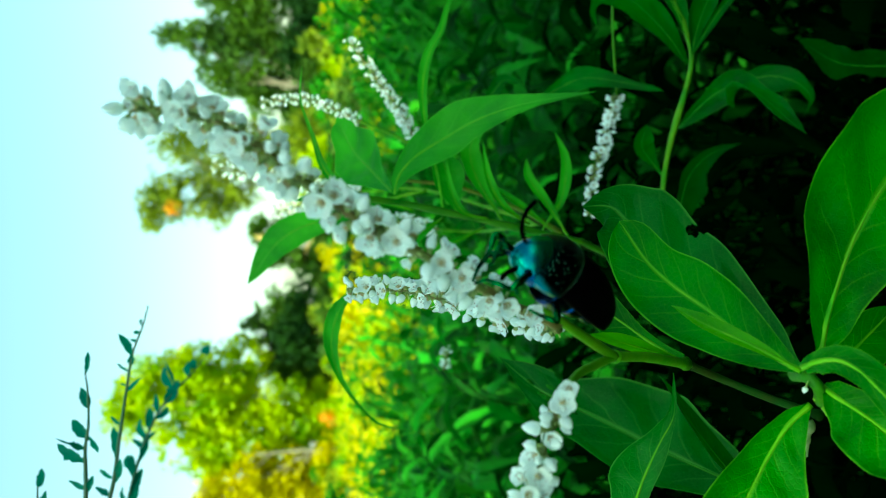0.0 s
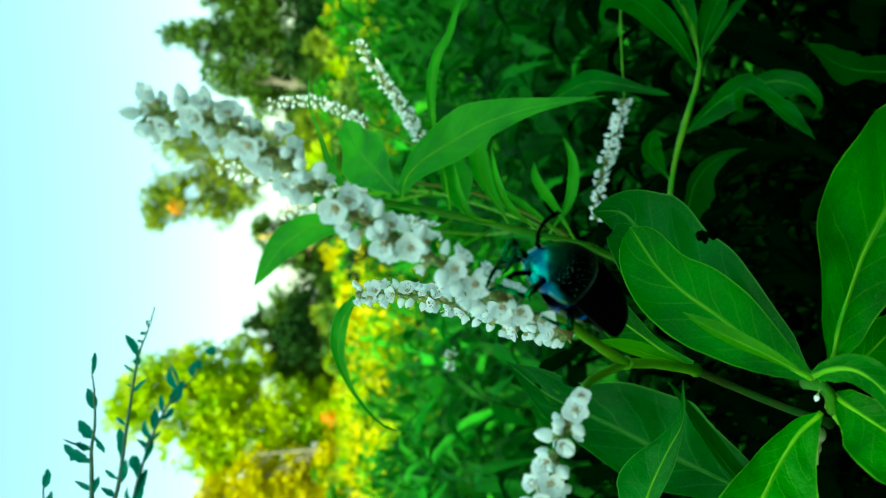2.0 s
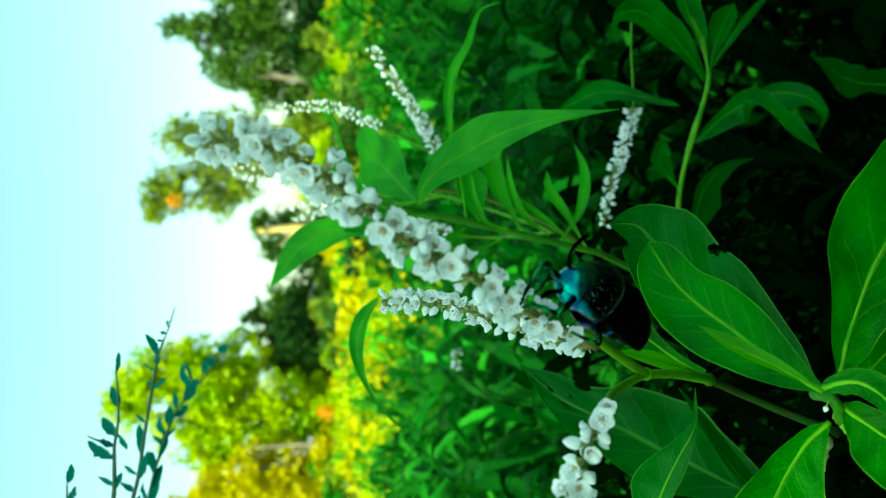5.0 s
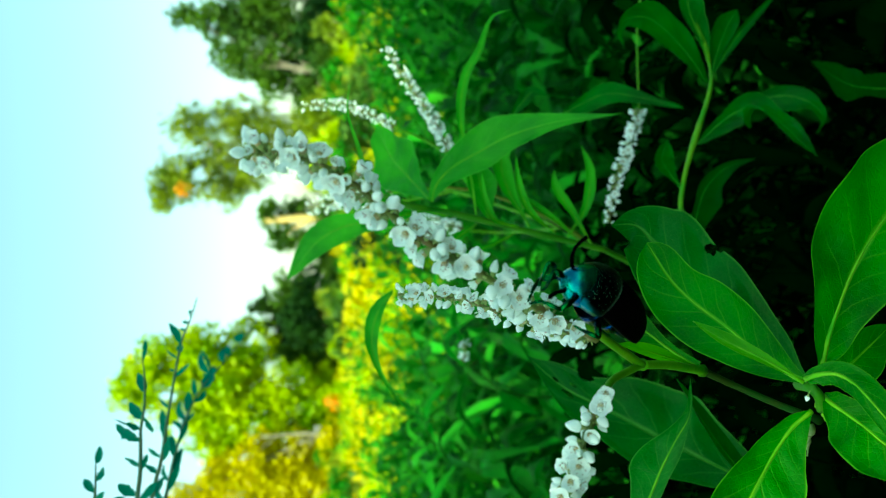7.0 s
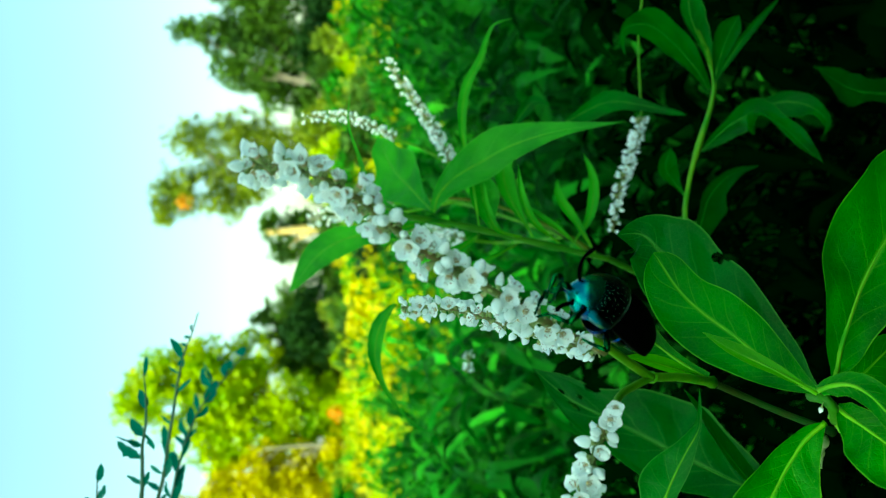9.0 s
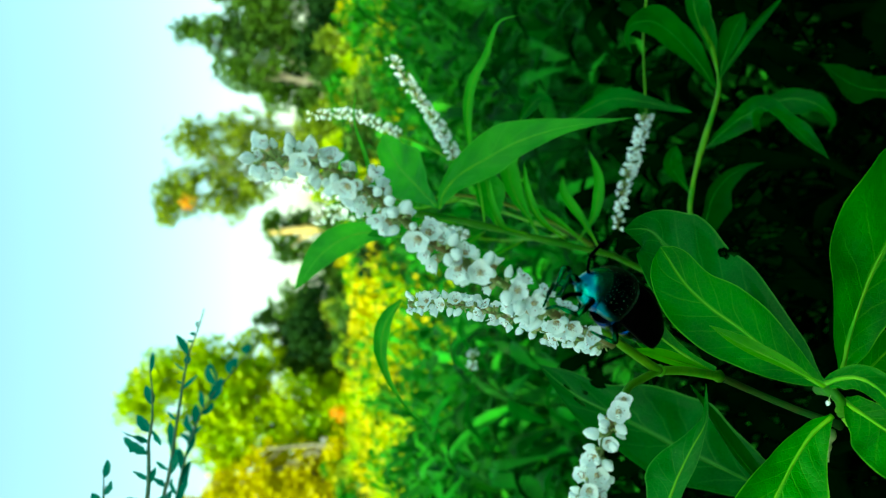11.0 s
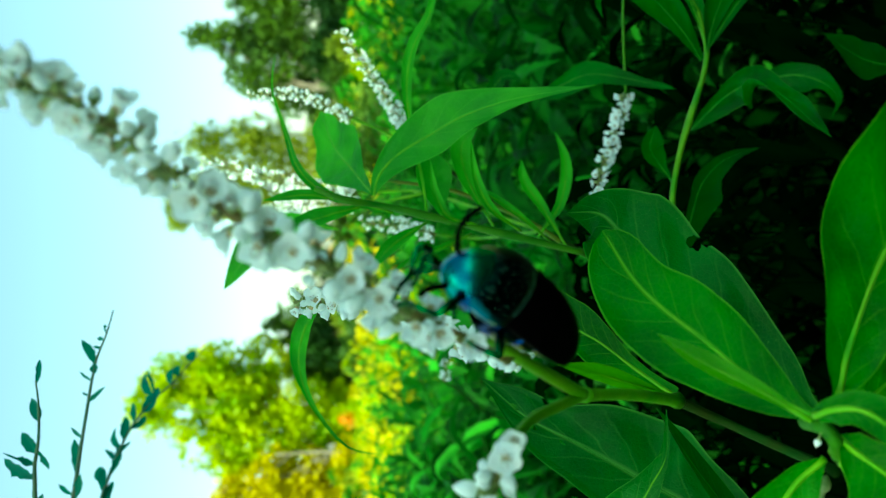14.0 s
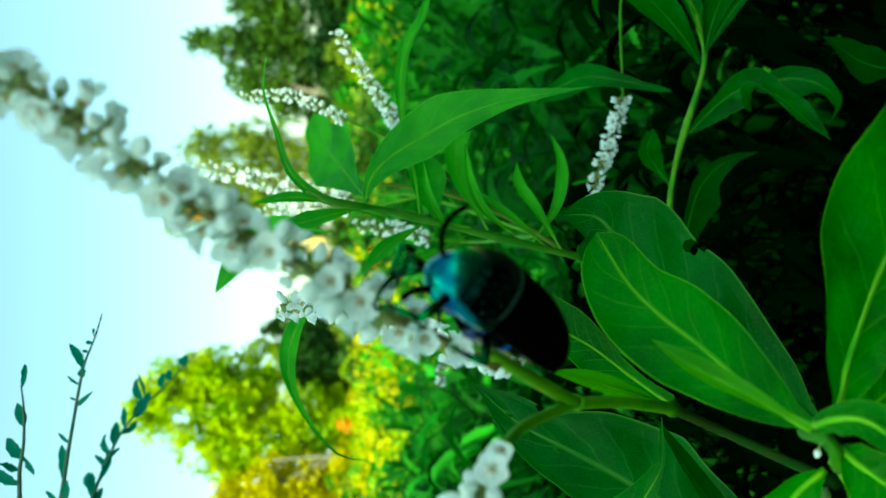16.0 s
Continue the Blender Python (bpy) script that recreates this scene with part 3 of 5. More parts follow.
tree("lime_tree", "broad sunlit lime-green tree", (-7.64, 37.21, 0.06), (-6.62, 38.27, 7.44),
     [((-7.00, 38.58, 9.58), (1.3, 1.3, 1.2)), ((-6.11, 38.38, 8.20), (1.7, 1.4, 1.6)), ((-5.34, 38.16, 6.68), (1.4, 1.3, 1.4)), ((-6.36, 38.02, 5.67), (2.0, 1.4, 1.8)), ((-7.64, 38.24, 7.19), (1.9, 1.3, 1.7)), ((-5.15, 38.35, 4.45), (1.3, 1, 1.4)), ((-7.64, 37.87, 4.66), (2.0, 1.3, 1.8)), ((-7.38, 37.58, 2.64), (1.9, 1.2, 1.7)), ((-8.04, 36.86, 1.13), (1.4, 1, 1.2)), ((-9.17, 38.02, 5.67), (1.3, 1, 1.3)), ((-9.17, 37.66, 3.14), (1.3, 1, 1.4))],
     CROWN_LIME, BARK, 15, 0.22, blossoms=[((-7.01, 35.29, 0.72), 0.4)])
tree("golden_tree", "golden-green tree in full sun with a pale trunk", (-8.21, 34.13, 0.39), (-8.41, 35.11, 3.72),
     [((-9.88, 35.72, 3.76), (1.5, 1.3, 1.4)), ((-9.88, 35.48, 2.09), (1.6, 1.3, 1.3)), ((-10.76, 36.48, 5.49), (1.4, 1.2, 1.2)), ((-11.57, 35.69, 3.52), (1.9, 1.5, 1.9)), ((-10.60, 35.34, 1.13), (1.4, 1.2, 1.0)), ((-11.98, 36.65, 6.70), (1.4, 1.2, 1.4)), ((-12.54, 35.41, 1.61), (1.6, 1.3, 1.3))],
     CROWN_GOLD, BARK, 16, 0.12)


def shrub(label, foot, size, mat, seed, density=700, leaf_size=0.13):
    """A many-stemmed bush, its crown down to the ground."""
    root = tagged(new("shrub"), label, "shrub")
    foot = Vector((foot[0], foot[1], 0))
    root.location = foot
    rnd = random.Random(seed)
    w, d, h = size
    blobs = [((rnd.uniform(-0.6, 0.6) * w, rnd.uniform(-0.4, 0.4) * d, h * rnd.uniform(0.25, 0.75)), (w * rnd.uniform(0.35, 0.6), d * rnd.uniform(0.35, 0.6), h * rnd.uniform(0.25, 0.4))) for _ in range(7)]
    for c, _ in blobs[:5]:
        tube("stem", [(c[0] * 0.2, c[1] * 0.2, -0.03), (c[0] * 0.6, c[1] * 0.6, c[2] * 0.6), c], 0.04, 0.015, BARK, root, count=5, sides=6)
    verts, faces = crown_data(blobs, seed, leaf_size, density)
    link("crown", mesh_of("crown", verts, faces, mat, smooth=False), root)
    return root


# the near-black shrubs stand in for the trees' shaded lower side
for k, (place, size, mat, label) in enumerate((
        ((10.33, 37.69, 0.61), (2.4, 0.8, 3.0), CROWN_SHADED, "shrub under the tall tree, its green darkened for shade"), ((13.17, 37.69, 0.61), (2.6, 0.8, 3.0), CROWN_SHADED, "shrub under the tall tree, its green darkened for shade"),
        ((5.99, 38.80, 0.59), (1.7, 1, 2.6), CROWN_OLIVE, "yellow-olive shrub at the meadow's edge"), ((3.88, 40.31, 0.57), (2.0, 1, 2.2), CROWN_OLIVE, "yellow-olive shrub at the meadow's edge"),
        ((1.72, 41.32, 0.55), (1.2, 1, 1.6), CROWN_DARK, "low dark shrub at the meadow's edge"), ((-0.81, 40.31, 0.57), (1.2, 1, 2.2), CROWN_SHADED, "low dark shrub at the meadow's edge"), ((-3.34, 37.69, 0.61), (2.4, 0.8, 3.0), CROWN_SHADED, "low dark shrub at the meadow's edge"),
        ((-6.80, 38.30, 0.60), (1.6, 1, 1.7), CROWN_LIME, "bright lime-green shrub at the meadow's edge"), ((-8.89, 34.27, 0.67), (2.0, 1, 1.4), CROWN_GOLD, "golden-green shrub at the meadow's edge"),
        ((-10.77, 34.27, 0.67), (2.0, 1, 1.6), CROWN_GOLD, "golden-green shrub at the meadow's edge"))):
    shrub(label, place, size, mat, 140 + k)

rnd = random.Random(77)
for k in range(42):
    y = rnd.uniform(12, 34)
    x = rnd.uniform(-0.36, 0.36) * y
    w = rnd.uniform(0.5, 1.1)
    shade = rnd.choice((CROWN_LIME, CROWN_GOLD, CROWN_LIME, CROWN_OLIVE, UNDERSTORY, CROWN_DARK))
    shrub("low sunlit green shrub in the meadow", (x, y), (w, w * 0.8, rnd.uniform(0.5, 1.25) * (1.6 if y > 22 else 1.0)), shade, 200 + k, 800, 0.09)

for k in range(34):
    y = rnd.uniform(7, 22)
    x = rnd.uniform(-0.36, 0.36) * y
    # on the +x side darker foliage colours stand in for shade
    shade = rnd.choice((CROWN_LIME, UNDERSTORY, CROWN_LIME, CROWN_GOLD) if x < 0 else (UNDERSTORY, CROWN_DARK, CROWN_SHADED))
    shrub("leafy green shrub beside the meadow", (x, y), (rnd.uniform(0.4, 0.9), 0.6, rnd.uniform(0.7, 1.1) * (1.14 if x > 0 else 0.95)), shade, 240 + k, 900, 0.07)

# unseen tree and hedge, added behind the camera to shade the foreground
centre = sun_way * 15.0 + Vector((0, 1.5, 1.0))
# its last three blobs are added to shade the thicket on the +x side
tree("shade_tree", "unseen leafy tree added behind the viewer to cast shade", (centre.x, centre.y - 1.5, 0), (centre.x, centre.y - 0.5, centre.z),
     [(centre, (4.2, 4.2, 2.2)), (centre + Vector((2.6, 0.5, 0.3)), (3.0, 3.0, 2.0)), (centre + Vector((-2.6, 0.3, 0.2)), (3.0, 3.0, 2.0)), (sun_way * 14.0 + Vector((1.7, 4.6, 0.8)), (1.5, 2.2, 1.2)), (sun_way * 13.0 + Vector((0.9, 2.9, 0.8)), (0.8, 1.2, 1.2)), (sun_way * 13.6 + Vector((3.4, 7.0, 0.8)), (2.2, 2.6, 1.4))],
     CROWN_DARK, BARK, 18, 0.3, size=0.22, density=112)
for k, place in enumerate(((-2.6, -1.6), (0.0, -2.0), (2.6, -1.6), (-3.0, 0.6), (3.0, 0.6))):
    shrub("unseen hedge shrub added to block fill light", place, (1.6, 0.9, 1.15), CROWN_DARK, 170 + k, 900, 0.1)


# ---------------------------------------------------------------- the plant that carries the beetle
plant = tagged(new("knotweed_plant"), "tall green knotweed with broad veined leaves and white flower spikes", "plant")
# stems
tube("stem", [(-0.07, 0.33, -0.02), (-0.075, 0.32, 0.5), (-0.07, 0.305, 0.9), (-0.0665, 0.2672, 1.0515), (-0.0585, 0.2656, 1.0740)], 0.004, 0.0016, STEM, plant, knots=(0.3, 0.6), count=30)
tube("stem", [(-0.0655, 0.2699, 1.0701), (-0.0638, 0.2899, 1.0743), (-0.0593, 0.3010, 1.0842), (-0.0524, 0.3033, 1.0996)], 0.0013, 0.0014, STEM_RED_SHADED, plant, knots=(0.0, 1.0))
tube("stem", [(-0.0524, 0.3033, 1.0996), (-0.0471, 0.2845, 1.1210), (-0.0440, 0.2673, 1.1396)], 0.0018, 0.0016, STEM, plant, knots=(0.0, 1.0))
tube("stem", [(-0.0440, 0.2673, 1.1396), (-0.0392, 0.2593, 1.1482), (-0.0335, 0.2510, 1.1580), (-0.0260, 0.2431, 1.1700)], 0.0017, 0.0014, STEM, plant)
tube("stem", [(-0.0440, 0.2673, 1.1396), (-0.0452, 0.2593, 1.1482), (-0.0460, 0.2485, 1.1571), (-0.0480, 0.2373, 1.1639)], 0.0014, 0.0011, STEM, plant)
# spikes
FOOT_SEATS = (("F", 0.08, 0), ("S", 0.12, -12), ("S", 0.12, -90), ("F", 0.14, 80), ("S", 0.15, -30), ("B", 0.17, -105), ("F", 0.20, 75), ("S", 0.20, -90), ("F", 0.21, -2), ("B", 0.23, -45), ("S", 0.23, -105), ("F", 0.25, 12), ("F", 0.25, 80), ("B", 0.27, -38), ("S", 0.31, 105), ("F", 0.33, -6), ("B", 0.33, 62))
MIDDLE_SEATS = (("S", 0.35, -52), ("F", 0.38, 46), ("S", 0.38, -42), ("B", 0.40, 10), ("B", 0.41, -23), ("B", 0.42, 51), ("S", 0.42, -90), ("S", 0.44, 39), ("S", 0.45, -56), ("F", 0.48, 32), ("F", 0.49, -25), ("S", 0.56, -90), ("B", 0.56, 47), ("B", 0.57, -2), ("S", 0.59, -57), ("B", 0.60, 23), ("S", 0.63, -85))
TOP_SEATS = (("S", 0.67, -90), ("S", 0.67, 75), ("F", 0.71, -33), ("F", 0.79, 51), ("S", 0.79, -105), ("S", 0.83, 33), ("F", 0.85, -15), ("B", 0.85, 65), ("B", 0.89, 75), ("F", 0.91, -56), ("S", 0.94, 40), ("S", 0.95, -65), ("B", 0.97, 75), ("B", 0.98, -10), ("B", 0.99, 140), ("B", 0.96, -130))
BACK_SEATS = tuple(("SBFSB"[k % 5], 0.1 + 0.064 * k, 180 + 45 * math.sin(k * 2.1)) for k in range(14))
main_spike = ordered_spike(plant, [(-0.0323, 0.2488, 1.1623), (-0.0270, 0.2450, 1.1748), (-0.0199, 0.2378, 1.1885), (-0.0130, 0.2321, 1.2011), (-0.0066, 0.2311, 1.2123), (-0.0007, 0.2298, 1.2224), (0.0060, 0.2276, 1.2316), (0.0125, 0.2260, 1.2396), (0.0170, 0.2248, 1.2468), (0.0204, 0.2249, 1.2537), (0.0223, 0.2265, 1.2630), (0.0228, 0.2297, 1.2716)],
                           FOOT_SEATS + MIDDLE_SEATS + TOP_SEATS + BACK_SEATS, 21, 0.0013, 0.97, 0.0036, "long spike of white bowl-shaped flowers and buds on a ruddy stalk", 58)
HANGING_SEATS = (("F", 0.02, 11), ("F", 0.15, 10), ("B", 0.23, -38), ("B", 0.25, 52), ("B", 0.34, 90), ("S", 0.37, 2), ("B", 0.38, -21), ("F", 0.47, 46), ("B", 0.48, -36), ("F", 0.57, -7), ("S", 0.57, -105), ("S", 0.60, 60), ("F", 0.67, -53), ("S", 0.68, 9), ("F", 0.78, 30), ("B", 0.82, -30), ("S", 0.86, 80), ("F", 0.9, -10), ("B", 0.97, 20),
                 ("B", 0.3, 170), ("S", 0.5, 150), ("B", 0.62, 190), ("S", 0.75, 165), ("S", 0.8, -90))
ordered_spike(plant, [(-0.0468, 0.2372, 1.1631), (-0.0548, 0.2355, 1.1676), (-0.0651, 0.2337, 1.1725), (-0.0761, 0.2320, 1.1774), (-0.0868, 0.2302, 1.1819)], HANGING_SEATS, 22, 0.0011, 0.9, 0.0031, "short spike of white flowers, hanging from the stem's fork", 24)
flower_spike(plant, [(-0.0390, 0.3003, 1.1467), (-0.0376, 0.3214, 1.1584), (-0.0323, 0.3405, 1.1728), (-0.0277, 0.3550, 1.1898), (-0.0263, 0.3621, 1.2052), (-0.0264, 0.3661, 1.2161)], 88, 23, size=0.92, bud_share=0.6, spread=0.0028)
# leaves round the fork
leaf(plant, [(-0.0486, 0.2569, 1.0840), (-0.0453, 0.2657, 1.0889), (-0.0394, 0.2746, 1.0945), (-0.0322, 0.2836, 1.1005), (-0.0245, 0.2937, 1.1078), (-0.0157, 0.3017, 1.1143), (-0.0014, 0.3097, 1.1209)], 0, (0.1, -1, 0.55), seed=1, fold=0.2, wave=0.12, ragged=0.02, count=36, across=14,
     outline=((1.1, 4.7, 7.6, 10.4, 11.8, 12.4, 9.8, 8.4, 6.5), (1.4, 3.8, 7.4, 11.0, 13.7, 14.4, 13.6, 11.0, 6.5)), label="broad green leaf with pale veins")
leaf(plant, [(-0.0475, 0.2485, 1.0902), (-0.0401, 0.2528, 1.1028), (-0.0348, 0.2614, 1.1122), (-0.0295, 0.2743, 1.1176)], 0.0052, (0.4, -1, 0.2), seed=2, mat=LEAF_YOUNG, fold=0.5, label="narrow folded young leaf")
leaf(plant, [(-0.0593, 0.3192, 1.0463), (-0.0488, 0.3305, 1.0549), (-0.0306, 0.3427, 1.0694), (-0.0147, 0.3519, 1.0837), (-0.0014, 0.3588, 1.0969), (0.0064, 0.3620, 1.1051), (0.0066, 0.3598, 1.1177)], 0, (0.0, -1, -0.1), seed=3, mat=LEAF_BACK, fold=0.12, wave=0.14, ragged=0.05, count=110, across=48,
     outline=((2.5, 8.0, 13.0, 17.0, 18.6, 20.0, 15.5, 7.0, 2.0), (2.9, 10.0, 17.0, 22.0, 24.0, 21.1, 15.0, 9.0, 2.5)), holes=((0.5, 0.93, 0.0026), (0.48, 1.0, 0.002)), label="broad dull green leaf with a torn edge")
leaf(plant, [(-0.0452, 0.2654, 1.0725), (-0.0337, 0.2650, 1.0701), (-0.0158, 0.2642, 1.0642), (0.0021, 0.2620, 1.0560), (0.0216, 0.2572, 1.0435), (0.0461, 0.2496, 1.0327)], 0, (-0.3, -1, 0.1), seed=4, fold=0.2, wave=0.12, ragged=0.02, count=32, across=14,
     outline=((2.5, 6.7, 8.6, 13.1, 16.6, 18.2, 17.4, 12.5, 2.0), (2.0, 5.4, 9.5, 16.0, 23.0, 28.5, 28.5, 20.0, 2.0)), label="large upright leaf with a strong midrib", rib=0.0010)
leaf(plant, [(-0.0475, 0.2533, 1.0867), (-0.0450, 0.2472, 1.0863), (-0.0438, 0.2427, 1.0833), (-0.0453, 0.2382, 1.0805), (-0.0498, 0.2319, 1.0783), (-0.0595, 0.2241, 1.0738), (-0.0678, 0.2166, 1.0706)], 0, (0.1, -1, 0.4), seed=5, mat=LEAF, fold=-0.2, wave=0.12, count=28, across=12,
     outline=((2.2, 3.9, 3.7, 3.7, 3.8, 3.5, 3.4, 3.0, 0.8), (1.4, 2.5, 3.5, 4.5, 5.3, 5.6, 5.6, 4.6, 0.8)), label="young leaf arching over the fork", rib=0.0009)
leaf(plant, [(-0.0542, 0.2589, 1.0764), (-0.0564, 0.2537, 1.0757), (-0.0591, 0.2483, 1.0733), (-0.0627, 0.2409, 1.0711), (-0.0690, 0.2332, 1.0667), (-0.0775, 0.2254, 1.0614)], 0, (-0.1, -1, 0.2), seed=15, mat=LEAF, fold=0.2, wave=0.12, count=28, across=12,
     outline=((0.7, 2.3, 5.6, 8.8, 11.1, 12.5, 12.0, 8.0, 1.0), (1.5, 3.9, 4.9, 5.6, 5.7, 5.7, 5.0, 3.2, 0.8)), label="broad leaf with a yellowish midrib", rib=0.0009)
leaf(plant, [(-0.0611, 0.2659, 1.0758), (-0.0674, 0.2669, 1.0829), (-0.0761, 0.2668, 1.0894), (-0.0861, 0.2648, 1.0968), (-0.1003, 0.2621, 1.1057), (-0.1179, 0.2594, 1.1153)], 0, (0.1, -1, 0.3), seed=6, fold=0.2, wave=0.12, count=28, across=12,
     outline=((0.9, 3.5, 5.1, 7.3, 8.8, 11.3, 13.0, 10.0, 1.0), (0.6, 4.3, 7.1, 10.3, 14.0, 15.7, 15.1, 10.0, 0.9)), label="broad leaf with a yellowish midrib", mat=LEAF, rib=0.0009)
leaf(plant, [(-0.1331, 0.3902, 1.0135), (-0.1241, 0.4052, 1.0333), (-0.1156, 0.4181, 1.0524), (-0.1096, 0.4290, 1.0653), (-0.0981, 0.4412, 1.0867), (-0.0861, 0.4518, 1.1113), (-0.0686, 0.4628, 1.1316)], 0, (0.1, -1, -0.35), seed=7, mat=LEAF_BACK, fold=0.15, wave=0.16, count=110, across=52,
     outline=((2.7, 12.0, 21.0, 28.0, 29.0, 23.0, 13.5, 10.5, 1.5), (2.7, 9.1, 15.0, 20.3, 22.0, 19.8, 15.4, 7.3, 1.0)), holes=((0.815, 0.4, 0.0034), (0.815, 0.66, 0.0024), (0.875, 0.54, 0.0024), (0.79, 0.97, 0.0045), (0.72, 0.42, 0.0012)), label="broad leaf with eaten holes", rib=0.0005)
leaf(plant, [(-0.1265, 0.3433, 1.1087), (-0.1079, 0.3385, 1.1035), (-0.1000, 0.3362, 1.1014), (-0.0870, 0.3325, 1.0967), (-0.0759, 0.3308, 1.0916), (-0.0600, 0.3298, 1.0920)], 0, (0.5, -1, 0.2), seed=8, fold=0.2, wave=0.1, mat=LEAF_DULL, count=24, across=10,
     outline=((4.0, 4.2, 4.3, 4.6, 4.6, 3.4, 1.2, 0.6, 0.4), (5.0, 9.0, 13.0, 13.4, 11.1, 5.7, 3.6, 1.6, 0.4)), label="twisted leaf with a long drawn-out tip")
leaf(plant, [(-0.1458, 0.4006, 1.0008), (-0.1229, 0.3927, 1.0307), (-0.0966, 0.3888, 1.0541), (-0.0702, 0.3866, 1.0726)], 0.011, (0.5, -1, -0.6), seed=18, fold=0.3, mat=LEAF_DIMMED)
leaf(plant, [(-0.0546, 0.3239, 1.0917), (-0.0465, 0.3331, 1.1022), (-0.0387, 0.3382, 1.1120), (-0.0321, 0.3433, 1.1221), (-0.0184, 0.3482, 1.1311)], 0, (0.1, -1, 0.5), seed=9, fold=0.2, wave=0.12, count=24, across=10,
     outline=((3.0, 2.5, 2.9, 3.9, 5.9, 8.4, 8.9, 6.0, 0.8), (1.0, 2.8, 5.7, 7.4, 8.3, 6.5, 4.2, 2.8, 0.6)), label="pointed leaf beside the beetle")
leaf(plant, [(-0.0513, 0.3034, 1.1005), (-0.0468, 0.3006, 1.1148), (-0.0429, 0.2976, 1.1275), (-0.0401, 0.2944, 1.1388)], 0.0055, (0.5, -1, 0.3), seed=10, mat=LEAF_YOUNG, fold=0.4, label="narrow yellow-green leaf")
leaf(plant, [(-0.0537, 0.2871, 1.0551), (-0.0479, 0.2903, 1.0435), (-0.0336, 0.2969, 1.0216)], 0.02, (0, -1, 0.3), seed=12)
small = link("bud", BUDS[0], plant, "small white bud in the leaf fork")
small.matrix_basis = Matrix.Translation((-0.0536, 0.2544, 1.0848)) @ Matrix.Rotation(-1.2, 4, "Y") @ Matrix.Scale(0.34, 4)
tube("sheath", [(-0.0519, 0.2684, 1.0796), (-0.0509, 0.2577, 1.0822), (-0.0542, 0.2572, 1.0788), (-0.0605, 0.2654, 1.0725)], 0.0021, 0.0017, SHOOT, plant, "thick green leaf sheath at the fork", count=12, sides=10)
green_bud = bud_mesh(7)
green_bud.materials[0] = CALYX
for place, turn, size in (((-0.0713, 0.2734, 1.0718), 1.9, 0.8), ((-0.0755, 0.2753, 1.0716), 1.5, 0.75)):
    small = link("bud", green_bud, plant, "pale green bud below the fork")
    small.matrix_basis = Matrix.Translation(place) @ Matrix.Rotation(turn, 4, "Y") @ Matrix.Scale(size, 4)


# ---------------------------------------------------------------- beetle
def metallic(name, a, b, scale, rough, specks=None, flank=None):
    m, n, l, bsdf = material(name)
    fac = math_node(n, l, "MULTIPLY", math_node(n, l, "SUBTRACT", noise_node(n, l, scale, 2.0), 0.35), 3.0, True)
    colour = mixed(n, l, fac, a, b)
    bsdf.inputs["Metallic"].default_value = 1.0
    if flank:
        split = n.new("ShaderNodeSeparateXYZ")
        l.new(n.new("ShaderNodeTexCoord").outputs["Object"], split.inputs[0])
        low = math_node(n, l, "MULTIPLY", math_node(n, l, "SUBTRACT", 0.0002, split.outputs[2]), 420.0, True)
        colour = mixed(n, l, low, colour, flank)
    if specks:
        cell = n.new("ShaderNodeTexVoronoi")
        cell.inputs["Scale"].default_value, cell.inputs["Randomness"].default_value = 1300.0, 0.7
        l.new(n.new("ShaderNodeTexCoord").outputs["Object"], cell.inputs["Vector"])
        pit = math_node(n, l, "LESS_THAN", cell.outputs["Distance"], 0.17)
        colour = mixed(n, l, pit, colour, specks)
        l.new(math_node(n, l, "SUBTRACT", 1.0, math_node(n, l, "MULTIPLY", pit, 0.8)), bsdf.inputs["Metallic"])
        bump = n.new("ShaderNodeBump")
        bump.invert = True
        bump.inputs["Strength"].default_value, bump.inputs["Distance"].default_value = 0.8, 0.0002
        l.new(pit, bump.inputs["Height"])
        l.new(bump.outputs[0], bsdf.inputs["Normal"])
    l.new(colour, bsdf.inputs["Base Color"])
    bsdf.inputs["Roughness"].default_value = rough
    return m


SHINE = metallic("blue_green_shell", (0.0, 0.04, 0.11), (0.0, 0.6, 0.4), 150.0, 0.26)
PITTED = metallic("pitted_dark_shell", (0.0002, 0.0015, 0.0015), (0.0, 0.006, 0.006), 150.0, 0.28, (0.0, 0.012, 0.012), (0.0, 0.14, 0.17))
SPECKLE = plain_material("pale_speckle", (0.12, 0.45, 0.28), (0.3, 0.6, 0.4), 900.0, 0.35, metal=0.5)
BELLY = metallic("blue_belly", (0.001, 0.005, 0.012), (0.006, 0.05, 0.17), 420.0, 0.24)
LEG = metallic("green_leg", (0.0, 0.012, 0.006), (0.0, 0.2, 0.03), 400.0, 0.2)


